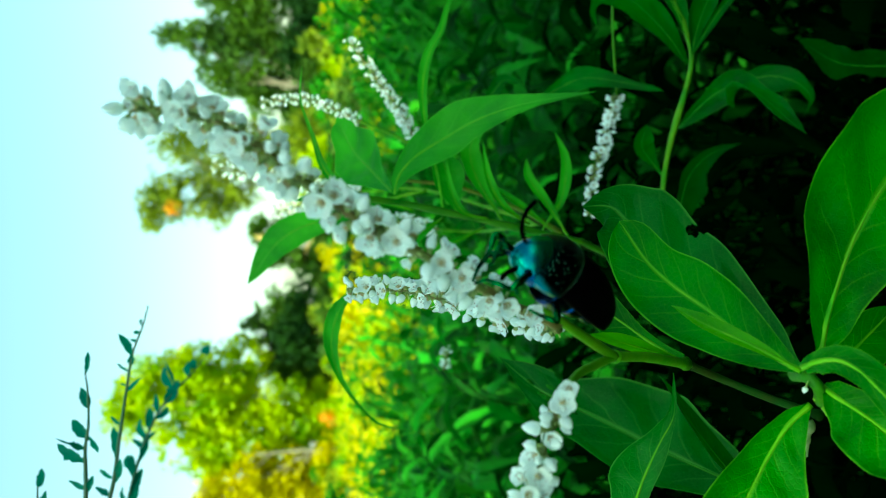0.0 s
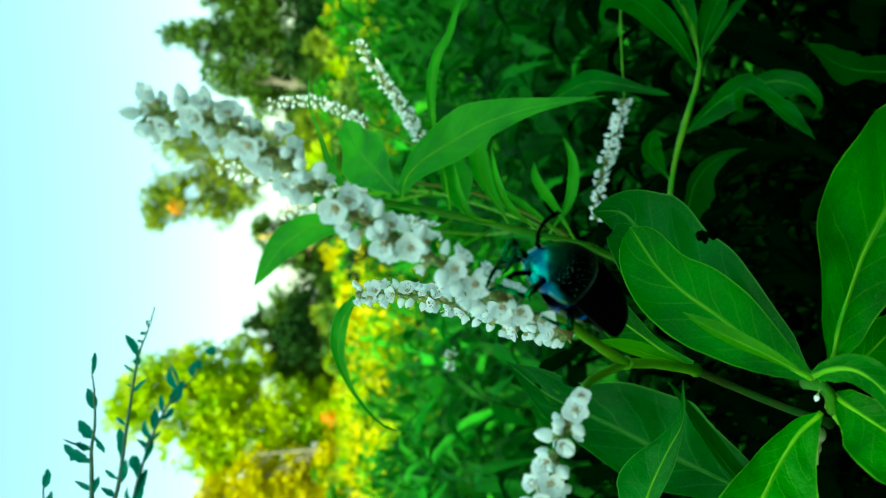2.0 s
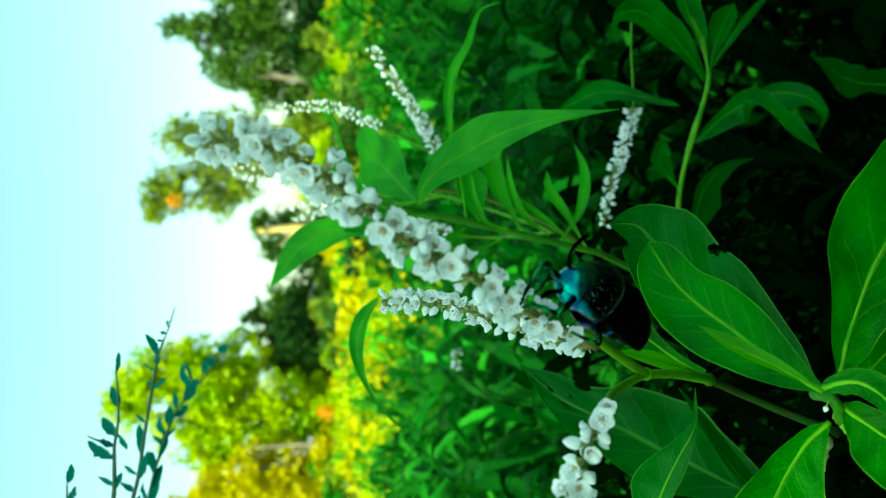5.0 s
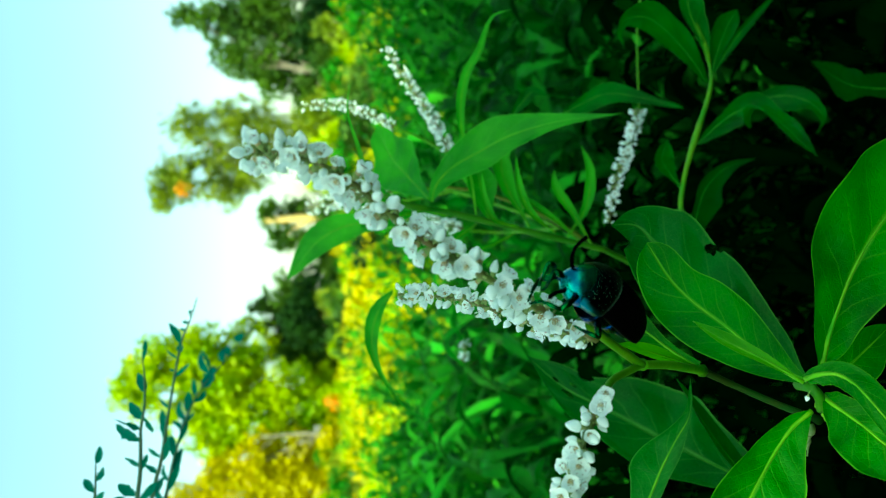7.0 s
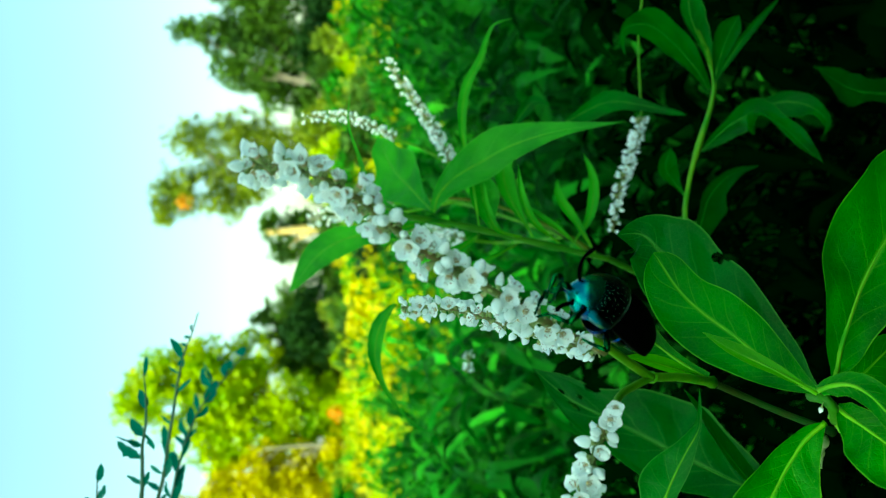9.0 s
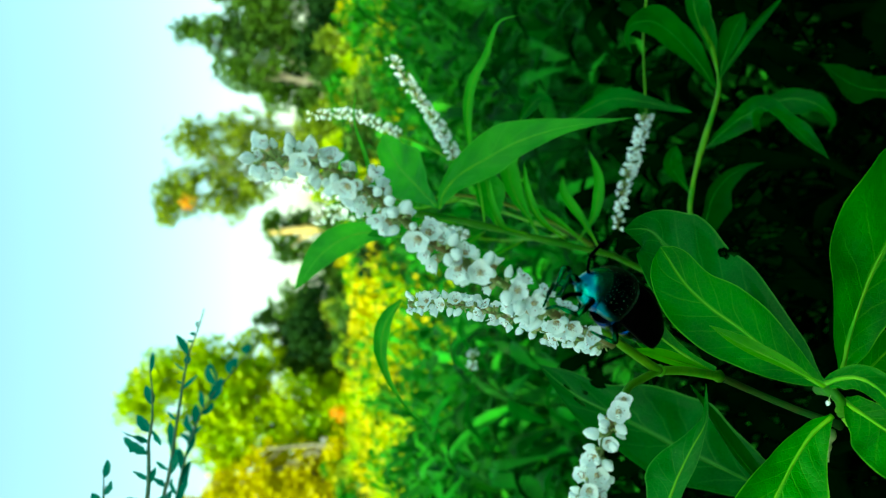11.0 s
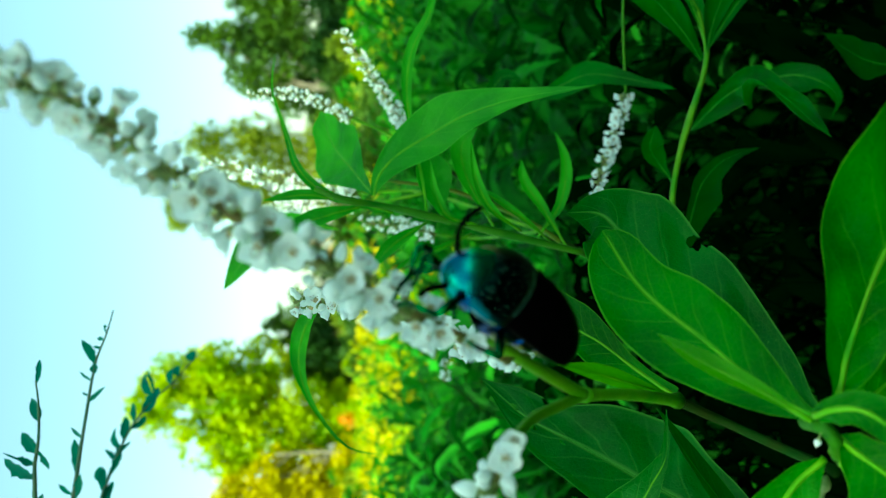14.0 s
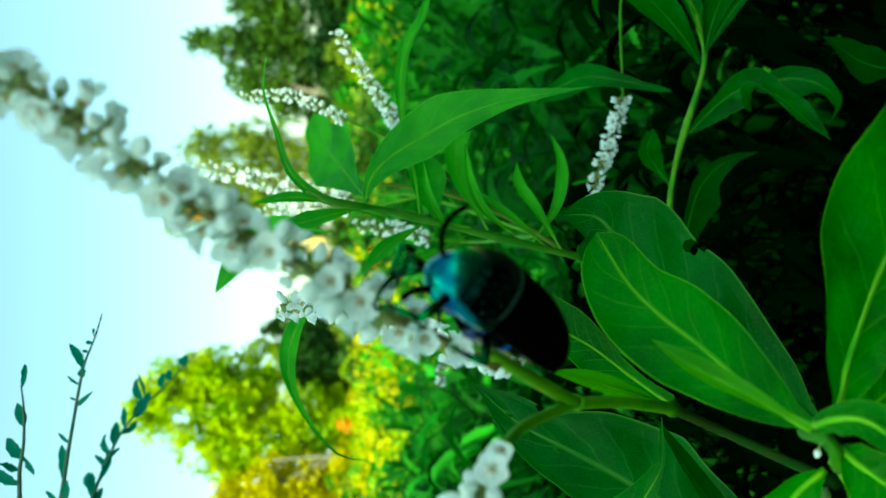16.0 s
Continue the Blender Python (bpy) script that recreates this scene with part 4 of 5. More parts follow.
def loft(name, sections, mat, parent, label="", sides=24, half=None, power=2.3):
    """A closed body through cross-sections (y, half width, top, bottom). half: -1 or 1 keeps one side."""
    verts, faces = [], []
    line = np.array(sections, float)
    dense = np.linspace(0, 1, 26)
    at = np.linspace(0, 1, len(line))
    rows = np.stack([np.interp(dense, at, line[:, k]) for k in range(4)], 1)
    for _ in range(2):
        rows[1:-1] = (rows[:-2] + 2 * rows[1:-1] + rows[2:]) / 4
    a0, a1 = (0, 2 * math.pi) if half is None else ((-math.pi / 2, math.pi / 2) if half > 0 else (math.pi / 2, 1.5 * math.pi))
    steps = sides if half is None else sides // 2
    for y, w, top, low in rows:
        for k in range(steps + (half is not None)):
            a = a0 + (a1 - a0) * k / steps
            c, s = math.cos(a), math.sin(a)
            x = w * math.copysign(abs(c) ** (2 / power), c) if abs(c) > 1e-6 else 0.0
            z = (top if s > 0 else low) * math.copysign(abs(s) ** (2 / power), s)
            verts.append((x + (0.00004 * half if half else 0), y, z))
    m = steps + (half is not None)
    for i in range(len(rows) - 1):
        for k in range(m):
            j = (k + 1) % m
            faces.append((i * m + k, i * m + j, (i + 1) * m + j, (i + 1) * m + k))
    faces += [tuple(range(m)), tuple(range((len(rows) - 1) * m, len(rows) * m))[::-1]]
    return link(name, mesh_of(name, verts, faces, mat), parent, label)


def speckles(thorax, sections):
    """Rows of tiny pale scales in the pits of the thorax's back."""
    rnd = random.Random(9)
    line = np.array(sections, float)
    rows = 10
    verts, faces = [], []
    for i in range(rows):
        u = (i + 0.6) / (rows + 0.4)
        y, w, top, _ = [float(np.interp(u, np.linspace(0, 1, len(line)), line[:, k])) for k in range(4)]
        for j in range(14):
            a = math.pi * (j + 0.5 + 0.5 * (i % 2) + rnd.uniform(-0.25, 0.25)) / 14.5
            c, q = math.cos(a), math.sin(a)
            p = Vector((w * math.copysign(abs(c) ** (2 / 2.3), c), y + rnd.uniform(-1, 1) * 0.0001, top * q ** (2 / 2.3)))
            n = Vector((c / w, 0, q / top)).normalized()
            side, r = n.cross(Vector((0, 1, 0))), 0.000085 * rnd.uniform(0.7, 1.2)
            o = len(verts)
            verts += [p + n * 0.00016] + [p + (side * math.cos(k * 1.0472) + Vector((0, 1, 0)) * math.sin(k * 1.0472)) * r + n * 0.00004 for k in range(6)]
            faces += [(o, o + 1 + k, o + 1 + (k + 1) % 6) for k in range(6)]
    link("speckles", mesh_of("speckles", verts, faces, SPECKLE), thorax, "rows of tiny pale green scales")


def beetle():
    """A jewel beetle 30 mm long; its head points along +y, its back along +z."""
    root = tagged(new("jewel_beetle"), "black jewel beetle with metallic blue-green head clinging to a flower spike", "beetle")
    shell = [(-0.0150, 0.0010, 0.0012, 0.0004), (-0.0143, 0.0028, 0.0034, 0.0007), (-0.0115, 0.0050, 0.0062, 0.001), (-0.0065, 0.0063, 0.0083, 0.0012), (-0.001, 0.0067, 0.0089, 0.0012), (0.003, 0.0064, 0.0086, 0.0012), (0.0046, 0.0056, 0.0078, 0.0012)]
    loft("wing_case", shell, SHELL, root, "glossy black wing case", half=1)
    loft("wing_case", shell, SHELL, root, "glossy black wing case", half=-1)
    for y0, y1, w, low in ((-0.0138, -0.0095, 0.0030, 0.0014), (-0.0100, -0.0055, 0.0044, 0.0024), (-0.0060, -0.0015, 0.0053, 0.0036), (-0.0020, 0.0040, 0.0056, 0.0050)):
        loft("belly_plate", [(y0, w * 0.72, 0.0004, low * 0.72), (y0 + 0.0006, w * 0.9, 0.0006, low * 0.9), ((y0 + y1) / 2, w * 0.97, 0.0006, low * 0.97), (y1 - 0.0006, w, 0.0006, low), (y1, w * 0.93, 0.0006, low * 0.93)], BELLY, root, "blue metallic belly plate")
    shield = [(0.0034, 0.0060, 0.0084, 0.0020), (0.0048, 0.0069, 0.0090, 0.0028), (0.0070, 0.0068, 0.0086, 0.0030), (0.0096, 0.0060, 0.0072, 0.0028), (0.0106, 0.0050, 0.0058, 0.0024)]
    thorax = loft("thorax_shield", shield, PITTED, root, "dark green pitted thorax shield")
    speckles(thorax, shield)
    dome = [(0.0085 + 0.0061 * math.sin(radians(q)), math.cos(radians(q))) for q in (0, 15, 30, 45, 58, 69, 78, 85, 89.5)]
    loft("head", [(y, 0.0054 * r, 0.0066 * r, 0.0040 * r) for y, r in dome], SHINE, root, "metallic blue-green head", power=2.0)
    for side in (-1, 1):
        eye = loft("eye", [(-0.0009, 0.0002, 0.0002, 0.0002), (-0.0006, 0.0005, 0.0007, 0.0007), (0.0, 0.0006, 0.0009, 0.0009), (0.0006, 0.0005, 0.0007, 0.0007), (0.0009, 0.0002, 0.0002, 0.0002)], BELLY, root, sides=12)
        eye.location = (0.0042 * side, 0.0118, -0.0014)
        raised = [(0, 0, 0), (0.0006, 0.0018, 0.0024), (0.0010, 0.0022, 0.0050), (0.0014, 0.0014, 0.0074)]
        lowered = [(0, -0.002, -0.004), (0, 0, -0.0054), (0, 0.0012, -0.0068), (0, 0.0014, -0.0082)]
        feeler = bend(raised if side > 0 else lowered, 11)
        verts, faces = tube_data([p for q in feeler for p in (q, q + Vector((0, 0, 0.0004)))], [0.00034, 0.0006] * 12, 6)
        ob = link("antenna", mesh_of("antenna", verts, faces, SHELL), root, "thin toothed black antenna")
        ob.location = (0.0016 * side, 0.0140, 0.0022)
    return root


head_at, tail_at = Vector((-0.0112, 0.2279, 1.1797)), Vector((-0.0325, 0.2493, 1.1500))
ahead = (head_at - tail_at).normalized()
back = Vector((-0.0098, 0.2298, 1.1623)) - Vector((-0.0198, 0.2309, 1.1697))
back = (back.normalized() + Vector((0, -0.25, 0))).normalized()
right_side = ahead.cross(back).normalized()
back = right_side.cross(ahead)
BEETLE_POSE = Matrix.Translation(head_at.lerp(tail_at, 0.5)) @ Matrix((right_side, ahead, back)).transposed().to_4x4()
bug = beetle()
bug.matrix_basis = BEETLE_POSE
BUG_SIZE = Vector((1.2, (head_at - tail_at).length / 0.0298, 1.3))
bug.scale = BUG_SIZE
to_bug = (BEETLE_POSE @ Matrix.Diagonal((*BUG_SIZE, 1))).inverted()
for hip, knee, foot, end in (((-0.0114, 0.2242, 1.1810), (-0.0095, 0.2234, 1.1841), (-0.0145, 0.2262, 1.1857), (-0.0156, 0.2275, 1.1868)),
                             ((-0.0176, 0.2257, 1.1771), (-0.0209, 0.2240, 1.1817), (-0.0186, 0.2272, 1.1871), (-0.0197, 0.2299, 1.1898)),
                             ((-0.0256, 0.2327, 1.1678), (-0.0297, 0.2292, 1.1685), (-0.0278, 0.2322, 1.1729), (-0.0267, 0.2348, 1.1745))):
    for side in (1, -1):
        hip, knee, foot, end = [to_bug @ Vector(p) if side > 0 else Vector((-p.x, p.y, p.z)) for p in (hip, knee, foot, end)]
        verts, faces = tube_data([hip, hip.lerp(knee, 0.5), knee], [0.0006, 0.00085, 0.0005], 8)
        leg = link("leg", mesh_of("leg", verts, faces, LEG), bug, "dark metallic green leg")
        verts, faces = tube_data([knee, knee.lerp(foot, 0.5), foot], [0.0005, 0.0005, 0.0004], 8)
        link("shin", mesh_of("shin", verts, faces, LEG), leg)
        verts, faces = tube_data(bend([foot, foot.lerp(end, 0.5), end], 6), [0.0003, 0.0004, 0.00026, 0.0004, 0.00026, 0.00034, 0.00014], 6)
        link("foot", mesh_of("foot", verts, faces, LEG), leg)


# ---------------------------------------------------------------- neighbouring plants
second = tagged(new("knotweed_plant"), "leafy knotweed branch with long narrow leaves behind the beetle", "plant")
tube("stem", [(-0.06, 0.95, -0.02), (-0.06, 0.93, 0.55), (-0.0897, 0.7638, 0.8295), (-0.0449, 0.5890, 0.9625), (-0.0093, 0.5297, 1.0559), (-0.0064, 0.5192, 1.0667), (0.0027, 0.5132, 1.1096), (0.0095, 0.5105, 1.1410), (0.0166, 0.5080, 1.1745), (0.0196, 0.5018, 1.1983), (0.0254, 0.5039, 1.2129)], 0.0022, 0.0015, SHOOT, second, count=40, knots=(0.6, 0.75, 0.88))
leaf(second, [(0.0225, 0.5118, 1.1819), (0.0339, 0.5103, 1.1790), (0.0451, 0.5070, 1.1687), (0.0553, 0.4988, 1.1515), (0.0638, 0.4887, 1.1352), (0.0702, 0.4738, 1.1118), (0.0730, 0.4498, 1.0788)], 0, (-0.3, -1, 0.6), seed=21, mat=LEAF_FAR, fold=0.2, wave=0.14, count=32, across=12,
     outline=((1.1, 5.8, 8.1, 10.3, 11.5, 9.1, 6.4, 2.4, 0.4), (1.5, 3.0, 6.0, 10.5, 14.5, 14.2, 9.5, 4.0, 0.4)), label="long lance-shaped leaf")
leaf(second, [(0.0247, 0.5180, 1.1829), (0.0382, 0.5410, 1.1921), (0.0558, 0.5674, 1.2036), (0.0805, 0.5883, 1.2127)], 0, (-0.1, -1, 0.5), seed=22, mat=LEAF_FAR, fold=0.2, wave=0.16, ragged=0.1, count=28, across=12,
     outline=((2.2, 6.2, 10.0, 15.0, 21.0, 17.5, 13.0, 9.0, 1.6), (1.1, 4.2, 7.8, 12.0, 16.5, 18.0, 10.5, 8.0, 1.6)), label="short leaf with a frayed tip")
leaf(second, [(0.0136, 0.5137, 1.1712), (0.0183, 0.5128, 1.1893), (0.0231, 0.5108, 1.2072), (0.0361, 0.5093, 1.2219), (0.0566, 0.5079, 1.2292), (0.0770, 0.5075, 1.2357), (0.0962, 0.5071, 1.2346)], 0, (0.2, -1, 0.4), seed=23, mat=LEAF_FAR, fold=0.3, wave=0.05, count=32,
     outline=((1.2, 1.6, 2.2, 2.8, 2.6, 1.8, 1.0, 0.6, 0.3), (1.2, 1.8, 2.4, 2.6, 2.2, 1.4, 0.8, 0.5, 0.3)), label="narrow curling leaf at the shoot's end")
leaf(second, [(0.0199, 0.5070, 1.2012), (0.0219, 0.5047, 1.2187), (0.0184, 0.5029, 1.2401)], 0.006, (0.2, -1, 0.4), seed=24, mat=LEAF_FAR, fold=0.3)
leaf(second, [(0.0166, 0.5158, 1.1893), (0.0134, 0.5132, 1.2013), (0.0096, 0.5116, 1.2131), (0.0059, 0.5104, 1.2277)], 0, (0.2, -1, 0.6), seed=25, mat=LEAF_FAR, fold=0.2,
     outline=((1.3, 1.9, 2.9, 4.0, 4.8, 5.4, 5.0, 3.4, 0.5), (1.2, 2.3, 3.3, 4.2, 4.6, 5.1, 4.3, 3.0, 0.5)))
leaf(second, [(0.0062, 0.5749, 1.2008), (0.0092, 0.5909, 1.2279), (-0.0039, 0.6068, 1.2541), (-0.0333, 0.6343, 1.2768)], 0.022, (-0.3, -1, 0.6), seed=26, mat=LEAF_FAR, fold=0.2)
leaf(second, [(-0.0330, 0.4910, 1.2080), (-0.0473, 0.4924, 1.2174), (-0.0660, 0.4928, 1.2201), (-0.0863, 0.4918, 1.2130), (-0.1067, 0.4893, 1.1962), (-0.1111, 0.4867, 1.1778)], 0, (0.9, -1, 0.2), seed=27, mat=LEAF_FAR, fold=0.4, outline=((1, 4, 5, 4, 2.2, 1.2, 0.8, 0.5, 0.2), (1, 4, 5, 4, 2.2, 1.2, 0.8, 0.5, 0.2)), label="long hanging curled leaf")
leaf(second, [(0.0101, 0.5109, 1.1440), (0.0258, 0.5187, 1.1477), (0.0382, 0.5190, 1.1499), (0.0512, 0.5242, 1.1519)], 0.02, (0.8, -1, 0), seed=28, mat=LEAF_FAR)
leaf(second, [(0.0081, 0.5377, 1.1113), (0.0352, 0.5517, 1.1240), (0.0552, 0.5523, 1.1283), (0.0669, 0.5510, 1.1191)], 0.014, (0.8, -1, 0), seed=29, mat=LEAF_FAR)
leaf(second, [(0.0086, 0.5122, 1.1530), (-0.0038, 0.4980, 1.1720), (-0.0167, 0.4876, 1.1840)], 0.008, (0.2, -1, 0.3), seed=30, mat=LEAF_FAR)
leaf(second, [(0.0101, 0.5121, 1.1524), (0.0330, 0.5110, 1.1560), (0.0641, 0.5078, 1.1632), (0.0852, 0.5064, 1.1648), (0.1025, 0.5042, 1.1616), (0.1163, 0.5015, 1.1543), (0.1282, 0.4994, 1.1511), (0.1382, 0.4970, 1.1462), (0.1423, 0.4937, 1.1352)], 0, (0.7, -1, 0.3), seed=50, mat=LEAF_FAR, fold=0.5, wave=0.1, count=36, across=10,
     outline=((0.5, 0.9, 1.6, 3.2, 3.6, 2.8, 1.9, 1.1, 0.3), (0.5, 0.9, 1.6, 2.8, 3.2, 2.6, 1.7, 1.1, 0.3)), label="long narrow upright leaf with a hooked tip")
for k, (line, wide) in enumerate((([(0.0043, 0.5119, 1.1004), (0.0145, 0.5023, 1.1179), (0.0303, 0.4965, 1.1280), (0.0518, 0.4922, 1.1323)], 0.007), ([(-0.0017, 0.5212, 1.0807), (0.0120, 0.5119, 1.1004), (0.0224, 0.5094, 1.1166), (0.0270, 0.5107, 1.1256)], 0.006),
                                 ([(0.0078, 0.5107, 1.1256), (0.0114, 0.5057, 1.1416), (0.0244, 0.4996, 1.1499), (0.0416, 0.4953, 1.1534)], 0.006), ([(-0.0031, 0.5317, 1.0696), (0.0179, 0.5336, 1.0825), (0.0342, 0.5352, 1.0937), (0.0472, 0.5354, 1.0953)], 0.009),
                                 ([(0.0027, 0.5158, 1.1278), (-0.0051, 0.5061, 1.1445), (-0.0111, 0.5011, 1.1600), (-0.0199, 0.4984, 1.1749)], 0.006), ([(0.0017, 0.5340, 1.0856), (0.0219, 0.5438, 1.0697), (0.0465, 0.5550, 1.0632), (0.0670, 0.5560, 1.0700)], 0.01))):
    leaf(second, line, wide * 0.75, (0.4, -1, 0.2), seed=130 + k, mat=LEAF_FAR, fold=0.4, wave=0.3)
tube("stem", [(0.0003, 0.5788, 1.0595), (0.0169, 0.5829, 1.0884), (0.0330, 0.5890, 1.1309), (0.0383, 0.5947, 1.1700)], 0.0018, 0.001, STEM_OCHRE, second)

third = tagged(new("knotweed_plant"), "knotweed with small white flower spikes behind", "plant")
flower_spike(third, [(0.0923, 0.6827, 1.1916), (0.1031, 0.6857, 1.2126), (0.1111, 0.6894, 1.2383), (0.1088, 0.6936, 1.2677)], 58, 31, r0=0.001, size=0.9, bud_share=0.7, spread=0.003)
flower_spike(third, [(0.0726, 0.6690, 1.1474), (0.1006, 0.6711, 1.1622), (0.1240, 0.6735, 1.1784), (0.1566, 0.6767, 1.2005)], 72, 32, r0=0.0012, size=0.95, bud_share=0.45, spread=0.0036)
flower_spike(third, [(0.1024, 0.6098, 1.0060), (0.0751, 0.6109, 1.0134), (0.0485, 0.6099, 1.0234), (0.0134, 0.6107, 1.0290)], 56, 33, r0=0.0012, size=0.95, bud_share=0.4, spread=0.0036)
flower_spike(third, [(0.0444, 0.7907, 1.1844), (0.0503, 0.7964, 1.2235), (0.0601, 0.8035, 1.2727), (0.0700, 0.8102, 1.3196)], 80, 34, r0=0.0012, size=1.1, bud_share=0.5, spread=0.005)
flower_spike(third, [(0.0346, 0.7907, 1.1843), (0.0355, 0.7964, 1.2235), (0.0280, 0.8020, 1.2627)], 50, 35, r0=0.0012, size=1.1, bud_share=0.5, spread=0.005)
flower_spike(third, [(0.0081, 0.7570, 1.1187), (0.0151, 0.7611, 1.1470), (0.0175, 0.7658, 1.1800)], 40, 36, r0=0.0012, size=1.0, bud_share=0.5, spread=0.005)
tube("stem", [(-0.08, 1.0, -0.02), (-0.08, 0.98, 0.55), (-0.0976, 0.8312, 0.7924), (-0.0518, 0.6796, 0.9183), (0.0099, 0.6741, 1.0481), (0.0531, 0.6837, 1.1146), (0.0726, 0.6690, 1.1474)], 0.003, 0.0011, STEM_RED_SHADED, third, count=24)
tube("stem", [(0.0531, 0.6837, 1.1146), (0.0813, 0.6858, 1.1627), (0.0923, 0.6827, 1.1916)], 0.0012, 0.001, STEM, third)
tube("stem", [(0.2237, 0.6184, 0.9979), (0.1688, 0.6147, 1.0063), (0.1024, 0.6098, 1.0060)], 0.0009, 0.0008, STEM, third)
tube("stem", [(0.0099, 0.6741, 1.0481), (0.0058, 0.7516, 1.0812), (0.0081, 0.7570, 1.1187)], 0.0014, 0.001, STEM, third)
tube("stem", [(0.0099, 0.6741, 1.0481), (0.0455, 0.7823, 1.1258), (0.0444, 0.7907, 1.1844)], 0.0014, 0.001, STEM, third)
tube("stem", [(0.0455, 0.7823, 1.1258), (0.0380, 0.7872, 1.1599), (0.0346, 0.7907, 1.1843)], 0.0014, 0.001, STEM, third)

flower_spike(third, [(-0.1416, 0.9226, 1.0901), (-0.1321, 0.9223, 1.0876), (-0.1181, 0.9221, 1.0864)], 16, 37, r0=0.001, size=0.9, bud_share=0.5, spread=0.004)
tube("stem", [(-0.15, 0.95, -0.02), (-0.15, 0.94, 0.6), (-0.1872, 0.9314, 0.9828), (-0.1416, 0.9226, 1.0901)], 0.0014, 0.0007, STEM_RED_SHADED, third)

fourth = tagged(new("knotweed_plant"), "knotweed shoot with arching leaves in the shade", "plant")
tube("stem", [(-0.07, 0.97, -0.02), (-0.07, 0.95, 0.55), (-0.0841, 0.7638, 0.8295), (-0.0328, 0.5658, 0.9694)], 0.0024, 0.0019, STEM_RED_SHADED, fourth, count=24)
tube("stem", [(-0.0328, 0.5658, 0.9694), (0.0124, 0.5571, 0.9931), (0.0527, 0.5544, 0.9914), (0.1088, 0.5498, 0.9765), (0.1344, 0.5480, 0.9804), (0.1591, 0.5450, 0.9933), (0.1909, 0.5465, 1.0043)], 0.0019, 0.0014, STEM, fourth, count=30, knots=(0.4, 0.7))
leaf(fourth, [(0.1116, 0.5481, 0.9799), (0.1271, 0.5439, 0.9929), (0.1437, 0.5414, 1.0107), (0.1541, 0.5389, 1.0282), (0.1516, 0.5363, 1.0455), (0.1404, 0.5341, 1.0511), (0.1304, 0.5317, 1.0481)], 0, (0.2, -1, -0.3), seed=41, mat=LEAF_DIMMED, fold=0.2, wave=0.12, count=32, across=10,
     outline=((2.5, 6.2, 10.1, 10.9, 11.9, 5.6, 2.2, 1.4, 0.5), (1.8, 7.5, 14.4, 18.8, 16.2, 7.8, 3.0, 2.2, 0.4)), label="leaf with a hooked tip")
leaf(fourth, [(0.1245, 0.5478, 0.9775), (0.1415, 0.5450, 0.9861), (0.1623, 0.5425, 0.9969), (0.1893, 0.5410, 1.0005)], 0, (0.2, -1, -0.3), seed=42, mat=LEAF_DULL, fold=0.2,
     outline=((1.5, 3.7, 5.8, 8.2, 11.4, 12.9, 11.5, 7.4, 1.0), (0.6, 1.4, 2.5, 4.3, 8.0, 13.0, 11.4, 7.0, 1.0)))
leaf(fourth, [(0.1164, 0.5476, 0.9767), (0.1325, 0.5472, 0.9736), (0.1525, 0.5462, 0.9664), (0.1653, 0.5451, 0.9593)], 0, (0.3, -1, -0.3), seed=43, mat=LEAF_DIMMED, fold=0.15,
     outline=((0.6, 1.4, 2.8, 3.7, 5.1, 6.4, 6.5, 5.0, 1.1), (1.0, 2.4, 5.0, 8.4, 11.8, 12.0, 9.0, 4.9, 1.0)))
leaf(fourth, [(0.1169, 0.5498, 0.9765), (0.1464, 0.5448, 0.9586), (0.1790, 0.5361, 0.9315)], 0.006, (0.5, -1, -0.3), seed=44, mat=LEAF_DIMMED, fold=0.5)
leaf(fourth, [(0.0698, 0.5537, 0.9840), (0.0789, 0.5369, 0.9796), (0.0875, 0.5159, 0.9741), (0.0877, 0.4997, 0.9670), (0.0755, 0.4790, 0.9635), (0.0605, 0.4631, 0.9582), (0.0519, 0.4525, 0.9550)], 0, (-0.1, -1, -0.2), seed=45, mat=LEAF_DIMMED, fold=0.15, wave=0.12, count=32, across=10,
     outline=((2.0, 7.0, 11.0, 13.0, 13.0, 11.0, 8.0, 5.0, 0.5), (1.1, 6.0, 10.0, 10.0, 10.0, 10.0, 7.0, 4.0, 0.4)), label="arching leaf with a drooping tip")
leaf(fourth, [(0.1072, 0.5798, 0.9262), (0.1100, 0.5693, 0.9095), (0.1060, 0.5613, 0.8963), (0.0975, 0.5542, 0.8888), (0.0892, 0.5537, 0.8859), (0.0789, 0.5544, 0.8908)], 0, (-0.3, -1, -0.4), seed=46, mat=LEAF_DIMMED, fold=0.1, wave=0.12, count=24,
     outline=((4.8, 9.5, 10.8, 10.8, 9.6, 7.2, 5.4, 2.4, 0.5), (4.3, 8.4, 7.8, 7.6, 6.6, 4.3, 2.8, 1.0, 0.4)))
leaf(fourth, [(0.0376, 0.5572, 0.9939), (0.0497, 0.5585, 1.0032), (0.0586, 0.5554, 1.0096), (0.0716, 0.5520, 1.0073)], 0, (0.3, -1, -0.3), seed=47, mat=LEAF_DIMMED, fold=0.15,
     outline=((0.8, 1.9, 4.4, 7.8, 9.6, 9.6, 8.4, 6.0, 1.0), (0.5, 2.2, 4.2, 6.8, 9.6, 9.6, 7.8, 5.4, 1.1)))
